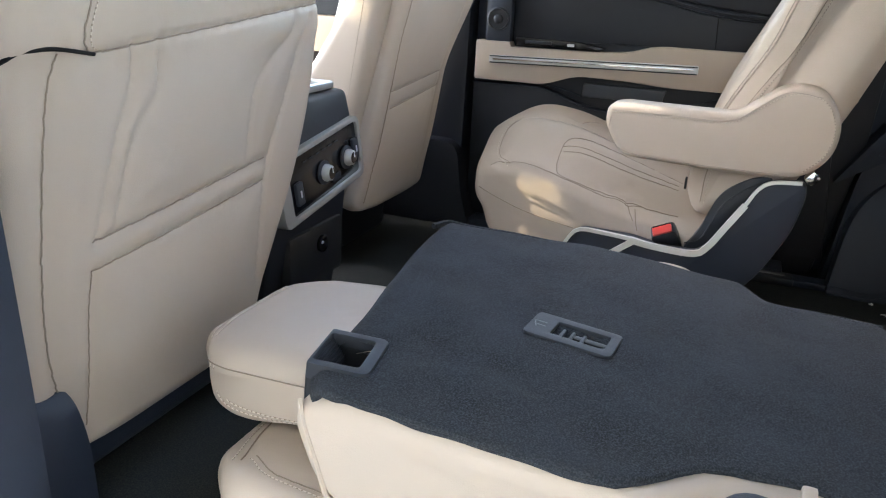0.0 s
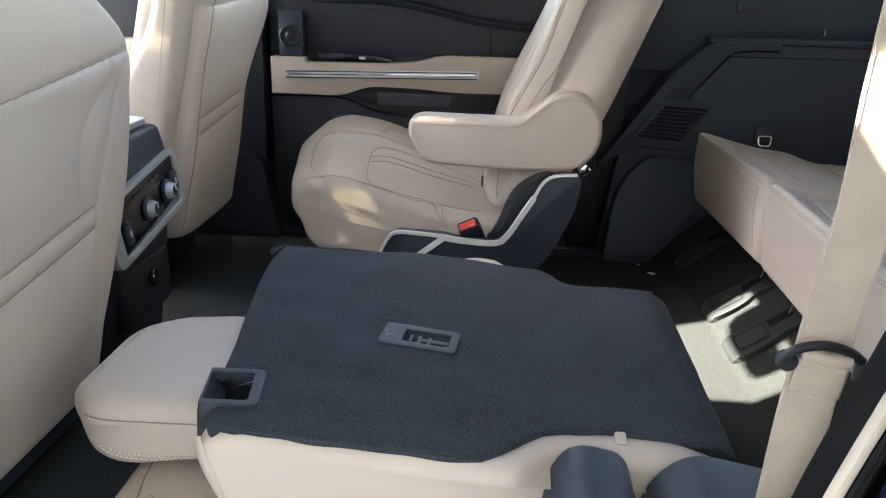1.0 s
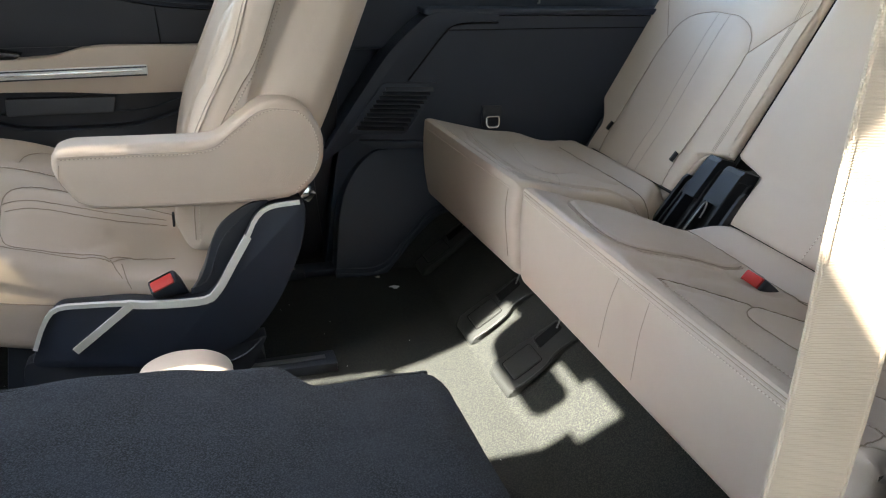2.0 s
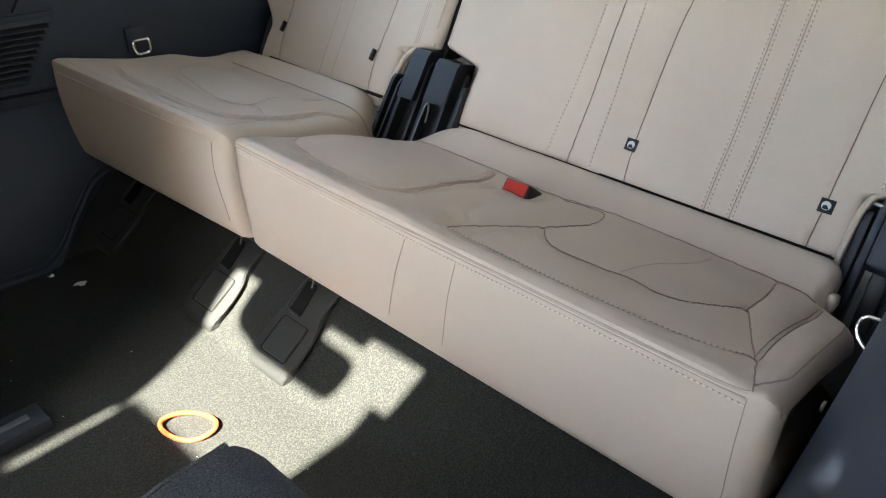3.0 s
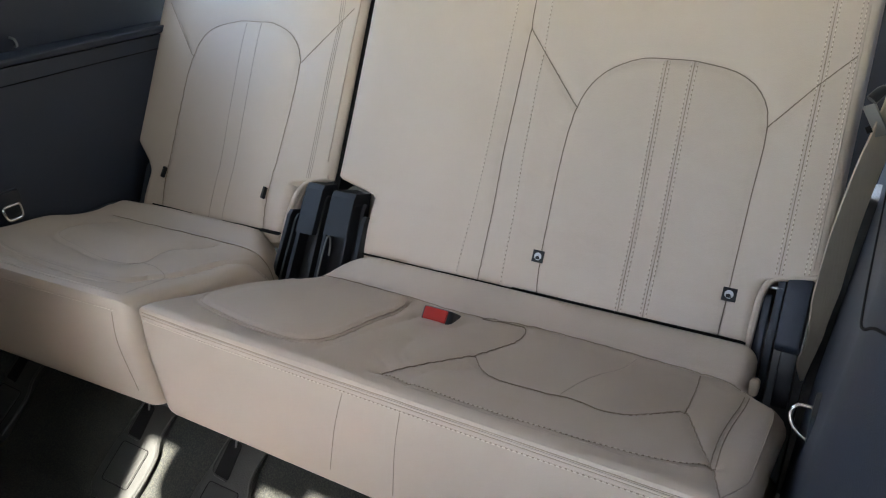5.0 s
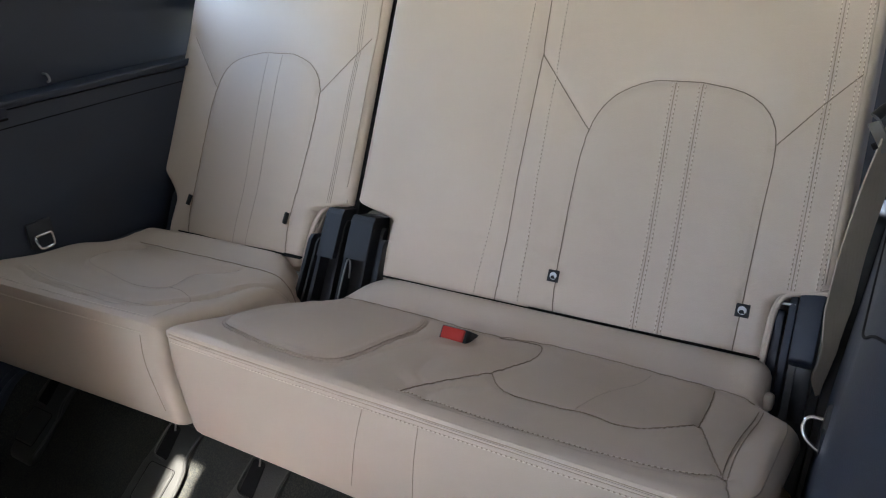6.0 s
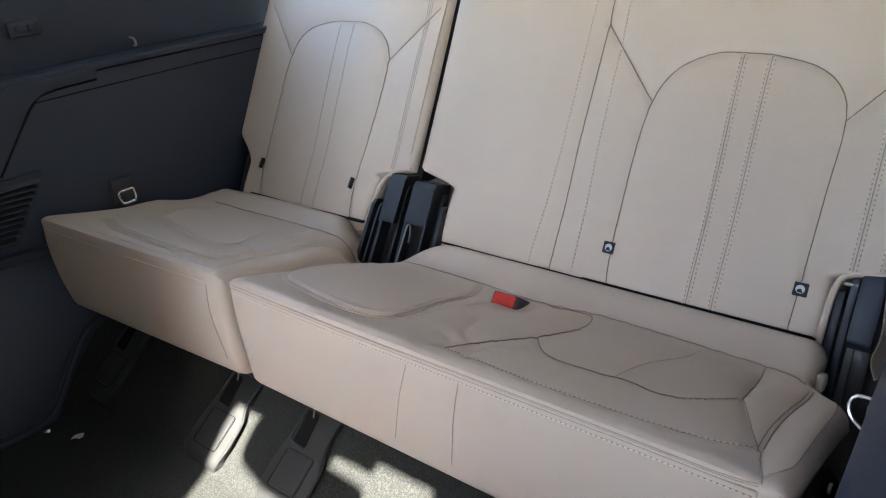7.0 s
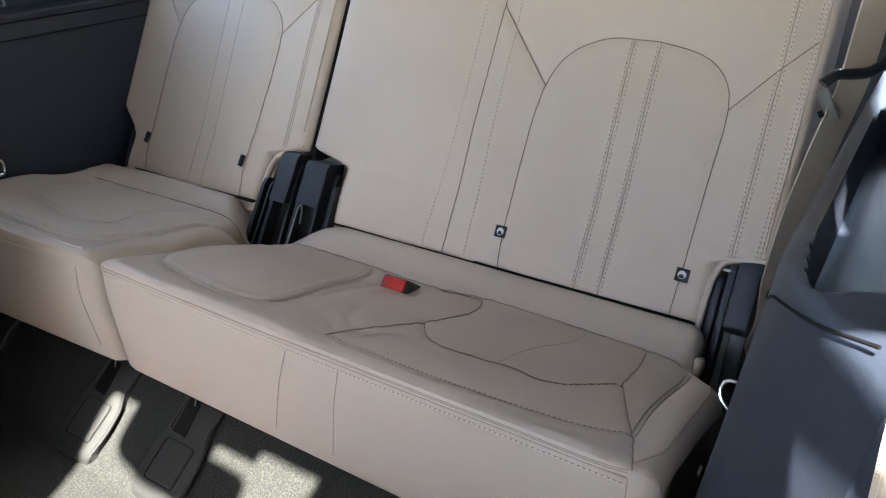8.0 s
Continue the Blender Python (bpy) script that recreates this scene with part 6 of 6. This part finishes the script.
# ---- centre console, rear end ----
co = thing("centre_console", (-0.55, 1.12, 0.0), "dark centre console with silver-framed rear climate panel", "console")
part("body", prism(rounded([(-0.95, 0.0, 0.02), (-0.31, 0.0, 0.03), (-0.275, 0.22, 0.04), (-0.262, 0.40, 0.01), (-0.275, 0.452, 0.012), (-0.95, 0.46, 0.02)]), "y", 1.00, 1.262, 0.012), SOFTDARK, co)
tilt = Matrix.Translation((-0.258, 1.135, 0.326)) @ Matrix.Rotation(radians(-4), 4, "Y") @ Matrix.Rotation(radians(8.5), 4, "X")
o = rounded([(-0.142, -0.060, 0.020), (0.142, -0.060, 0.020), (0.142, 0.060, 0.020), (-0.142, 0.060, 0.020)], 5)
i = rounded([(-0.112, -0.048, 0.012), (0.132, -0.048, 0.012), (0.132, 0.050, 0.012), (-0.112, 0.050, 0.012)], 5)
part("panel_frame", moved(ring_frame(o, i, "x", -0.012, 0.012, 0.003), tilt), CONSOLE_SILVER, co, "satin silver frame")
part("panel_face", moved(block((0.0, 0.010, 0.001), (0.012, 0.246, 0.100), 0.002), tilt), GLOSSBLACK, co, "gloss black control panel")
for yy in (0.0, 0.083):
    kn = part("knob", moved(spin([(0.0155, 0), (0.0155, 0.008), (0.0145, 0.010), (0.0135, 0.015), (0.011, 0.017), (0.0, 0.0165)], (0.008, yy, -0.006), (1, 0, 0), 28), tilt), CONSOLE_SILVER, co, "satin metal rotary knob")
    part("knob_face", moved(spin([(0.0105, 0), (0.0105, 0.0006), (0.0, 0.0006)], (0.0246, yy, -0.006), (1, 0, 0), 24), tilt), GLOSSBLACK, kn)
    part("knob_ring", moved(spin([(0.0215, 0), (0.0215, 0.003), (0.018, 0.004)], (0.008, yy, -0.006), (1, 0, 0), 28), tilt), PLASTIC, kn)
    part("knob_mark", moved(block((0.0272, yy, 0.000), (0.001, 0.002, 0.010), 0), tilt), TAGMARK, kn)
for yy, zz in ((-0.088, -0.012), (0.116, 0.000)):
    part("button", moved(block((0.010, yy, zz), (0.008, 0.020, 0.040), 0.003), tilt), PLASTIC, co)
    part("button_mark", moved(block((0.0145, yy, zz), (0.001, 0.004, 0.012), 0), tilt), TAGMARK, co)
for k in range(6):
    part("panel_mark", moved(block((0.0085, -0.055 + 0.022 * k, 0.034), (0.001, 0.012, 0.002), 0), tilt), GREYP, co)
part("panel_display", moved(block((0.008, 0.042, -0.030), (0.002, 0.03, 0.014), 0.001), tilt), PLASTIC, co)
part("lower_bin", block((-0.284, 1.15, 0.16), (0.03, 0.19, 0.11), 0.012), BLACK, co)
part("power_outlet", spin([(0.016, 0), (0.016, 0.006), (0.012, 0.007), (0.011, 0.002), (0.0, 0.002)], (-0.269, 1.16, 0.178), (1, 0, 0), 20), GLOSSBLACK, co)
part("outlet_mark", block((-0.2665, 1.16, 0.180), (0.004, 0.006, 0.005), 0.001), TAGMARK, co)
cupr = rounded([(-0.50, 1.02, 0.02), (-0.285, 1.02, 0.02), (-0.285, 1.245, 0.02), (-0.50, 1.245, 0.02)], 5)
cupi = rounded([(-0.485, 1.035, 0.03), (-0.300, 1.035, 0.03), (-0.300, 1.230, 0.03), (-0.485, 1.230, 0.03)], 5)
part("tray_rim", ring_frame(cupr, cupi, "z", 0.454, 0.466, 0.003), CONSOLE_SILVER, co, "satin silver tray rim")
part("tray_floor", prism(cupi, "z", 0.4535, 0.458), GREYP, co)
for yy in (1.085, 1.18):
    part("cup_well", spin([(0.040, 0), (0.040, 0.006), (0.035, 0.006), (0.033, 0.0015), (0.0, 0.0015)], (-0.385, yy, 0.4585), (0, 0, 1), 28), PLASTIC, co)

# ---- doorway on the near side ----
jb = thing("pillar_trim", (-0.2, 0.42, 0.0), "dark blue door pillar with plastic trim beside the driver's seat", "pillar trim")
jb["kind"] = "structure"
part("pillar", prism(rounded([(-0.42, -0.10, 0.02), (-0.121, -0.10, 0.02), (-0.134, 0.35, 0.2), (-0.160, 0.75, 0.1), (-0.175, 1.10, 0.02), (-0.42, 1.10, 0.02)]), "y", 0.33, 0.42, 0.02), TRIM, jb)
part("sill", block((0.30, 0.42, -0.02), (0.95, 0.16, 0.08), 0.02), TRIM, jb)
cp = thing("pillar_trim", (0.72, 0.45, 0.0), "cream plastic door pillar trim with black rubber seal", "pillar trim")
cp["kind"] = "structure"
edge = curve([(0.618, 0.10), (0.645, 0.30), (0.697, 0.50), (0.738, 0.70), (0.780, 1.08)], 0.03)
part("inner_trim", prism([tuple(p) for p in edge] + [(p[0] + 0.0085, p[1]) for p in edge[::-1]], "y", 0.395, 0.409, 0.003), CREAMPLASTIC, cp)
part("inner_seal", prism([(p[0] + 0.004, p[1]) for p in edge] + [(p[0] + 0.10, p[1]) for p in edge[::-1]], "y", 0.411, 0.455, 0.006), RUBBER_AND_SHADE, cp, "black rubber door seal")
part("rubber_seal", tube([(p[0] + 0.0145, 0.394, p[1]) for p in edge], 0.0058, 8), RUBBER_AND_SHADE, cp)
part("seal_lip", tube([(p[0] + 0.0105, 0.390, p[1]) for p in edge], 0.0020, 6), RUBBER_AND_SHADE, cp)
part("outer_panel", prism([(p[0] + 0.020, p[1]) for p in edge] + [(0.95, 1.08), (0.95, -0.1), (0.66, -0.1)], "y", 0.30, 0.388, 0.014), PAINT, cp)

# second-row belt, hanging in the doorway
b2 = thing("seat_belt", (0.65, 0.47, 0.0), "beige webbing seat belt with dark tongue hanging at the doorway", "seat belt", "seat belts")
belt_pts = curve([(0.705, 0.518, 1.06), (0.686, 0.505, 0.698), (0.683, 0.500, 0.583), (0.680, 0.497, 0.547), (0.670, 0.490, 0.473), (0.661, 0.483, 0.39), (0.653, 0.472, 0.286), (0.645, 0.465, 0.03)], 0.02)
part("webbing", ribbon(belt_pts, (0.97, -0.22, 0.0), 0.045, 0.0022), BELT, b2)
for w in (-0.0208, 0.0208):
    part("edge_cord", tube([p + np.array([0.97 * w, -0.22 * w - 0.0011, 0]) for p in belt_pts], 0.0013, 5), BELT, b2)
arch = curve([(0.612, 0.446, 0.440), (0.617, 0.444, 0.451), (0.630, 0.442, 0.460), (0.652, 0.441, 0.463), (0.674, 0.442, 0.457), (0.686, 0.444, 0.449)], 0.003)
tongue = part("tongue", tube(arch * np.array([0.90, 1, 1]) + np.array([0.0795, 0.036, -0.016]), 0.0055, 10, 0.8), BLACK, b2, "dark plastic belt tongue")
part("tongue_eye", spin([(0.0085, 0), (0.0085, 0.010), (0.007, 0.012), (0.0, 0.012)], (0.636, 0.488, 0.428), (0, -1, 0), 20), BLACK, tongue)
part("tongue_plate", prism(rounded([(0.694, 0.412, 0.003), (0.708, 0.414, 0.003), (0.710, 0.430, 0.003), (0.694, 0.430, 0.003)]), "y", 0.482, 0.485, 0.001), STEEL, tongue)
tg = Matrix.Translation((0.6665, 0.483, 0.418)) @ Matrix.Rotation(radians(-10), 4, "Z") @ Matrix.Rotation(radians(6), 4, "Y")
loop = part("belt_loop", moved(loft(rounded([(-0.0215, -0.022, 0.003), (0.0215, -0.022, 0.003), (0.0215, 0.012, 0.003), (-0.0215, 0.012, 0.003)]), -0.005, 0.004, 0.0035, 0.004, 0.003), tg), BELT, b2, "doubled stitched webbing loop")
part("fold_roll", moved(tube([(-0.0195 + 0.0039 * k, -0.002, 0.0155 + 0.0012 * math.sin(k * 0.9)) for k in range(11)], 0.0065, 10), tg), BELT, loop)
for zz in (0.004, -0.015):
    part("stitching", moved(joined(*[block((-0.017 + 0.0038 * k, -0.0053, zz), (0.0024, 0.0008, 0.0009), 0) for k in range(10)]), tg), FAINT, loop)

# third-row belt by the near window
b3 = thing("seat_belt", (1.45, 0.62, 0.55), "beige webbing seat belt with metal tongue beside the near window", "seat belt", "seat belts")
p3 = curve([(1.45, 0.570, 0.98), (1.415, 0.596, 0.72), (1.405, 0.603, 0.608), (1.40, 0.610, 0.565), (1.40, 0.622, 0.505), (1.385, 0.634, 0.42), (1.365, 0.640, 0.33), (1.352, 0.642, 0.285), (1.350, 0.648, 0.253), (1.349, 0.647, 0.222)], 0.010)
w3 = [float(np.interp(p[2], [0.222, 0.240, 0.256, 0.272, 0.30, 0.345], [0.003, 0.018, 0.030, 0.026, 0.029, 0.047])) for p in p3]
part("webbing", ribbon(p3, (0.80, -0.60, 0.0), w3, 0.0022), BELT, b3)
for w in (-0.0215, 0.0215):
    part("edge_cord", tube([p + np.array([0.80 * w * k / 0.047 - 0.0007, -0.60 * w * k / 0.047 + 0.0009, 0]) for p, k in zip(p3, w3)], 0.0013, 5), BELT, b3)
tongue3 = part("tongue", tube(curve([(1.372, 0.632, 0.598), (1.380, 0.622, 0.608), (1.392, 0.608, 0.608), (1.405, 0.592, 0.609), (1.415, 0.579, 0.618), (1.418, 0.573, 0.630)], 0.004), 0.0075, 10, 0.8), BLACK, b3, "dark plastic belt tongue")
part("tongue_plate", block((1.384, 0.624, 0.572), (0.004, 0.016, 0.040), 0.0015, Matrix.Rotation(radians(-30), 4, "X") @ Matrix.Rotation(radians(-25), 4, "Z")), STEEL, tongue3, "steel belt tongue plate")
part("plate_eye", block((1.381, 0.629, 0.561), (0.004, 0.006, 0.008), 0.001, Matrix.Rotation(radians(-30), 4, "X")), RUBBER_AND_SHADE, tongue3)

# ---- small things on the carpet ----
ringpts = []
for k in range(48):
    t = 2 * math.pi * k / 48
    u, w = 0.040 * math.cos(t) + 0.0015 * math.sin(3 * t), 0.026 * math.sin(t)
    ringpts.append((0.730 + 0.50 * u + 0.866 * w, 1.327 - 0.866 * u + 0.50 * w, 0.006 + 0.002 * math.sin(2 * t + 1)))
single("hair_tie", tube(ringpts, 0.0034, 8, closed=True), ORANGE, "orange stretchy cord loop lying on the carpet", "hair tie")


def scrap(place, size, seed):
    rnd = random.Random(seed)
    n = 9
    top = [(place[0] + size * rnd.uniform(0.4, 1.0) * math.cos(6.283 * k / n), place[1] + 0.6 * size * rnd.uniform(0.4, 1.0) * math.sin(6.283 * k / n), 0.003 + rnd.uniform(0, size * 0.35)) for k in range(n)]
    verts = top + [(x, y, max(0.001, z - 0.0016)) for x, y, z in top] + [(place[0], place[1], 0.006 + size * 0.2), (place[0], place[1], 0.004 + size * 0.15)]
    faces = [(k, (k + 1) % n, 2 * n) for k in range(n)] + [((k + 1) % n + n, k + n, 2 * n + 1) for k in range(n)] + [(k, k + n, (k + 1) % n + n, (k + 1) % n) for k in range(n)]
    return single("paper_scrap", (verts, faces), PAPER, "small crumpled pale scrap of paper on dark carpet", "litter", group="paper scraps")


scrap((0.791, 1.779, 0), 0.017, 3)
scrap((0.765, 1.845, 0), 0.006, 5)
single("lime_tag", block((-0.305, 0.818, 0.055), (0.010, 0.008, 0.010), 0.003, Matrix.Rotation(0.7, 4, "Z")), LIME, "small bright green plastic tag under the driver's seat", "tag")
rnd = random.Random(11)
lint = []
for k in range(70):
    x, y = rnd.uniform(-0.2, 1.1), rnd.uniform(0.62, 1.93)
    a, l = rnd.uniform(0, 3.14), rnd.uniform(0.0008, 0.0022)
    lint.append(block((x, y, 0.0015), (l, 0.0007, 0.0007), 0, Matrix.Rotation(a, 4, "Z")))
single("carpet_lint", joined(*lint), PAPER, "pale lint specks scattered on dark carpet", "lint", "stuff")
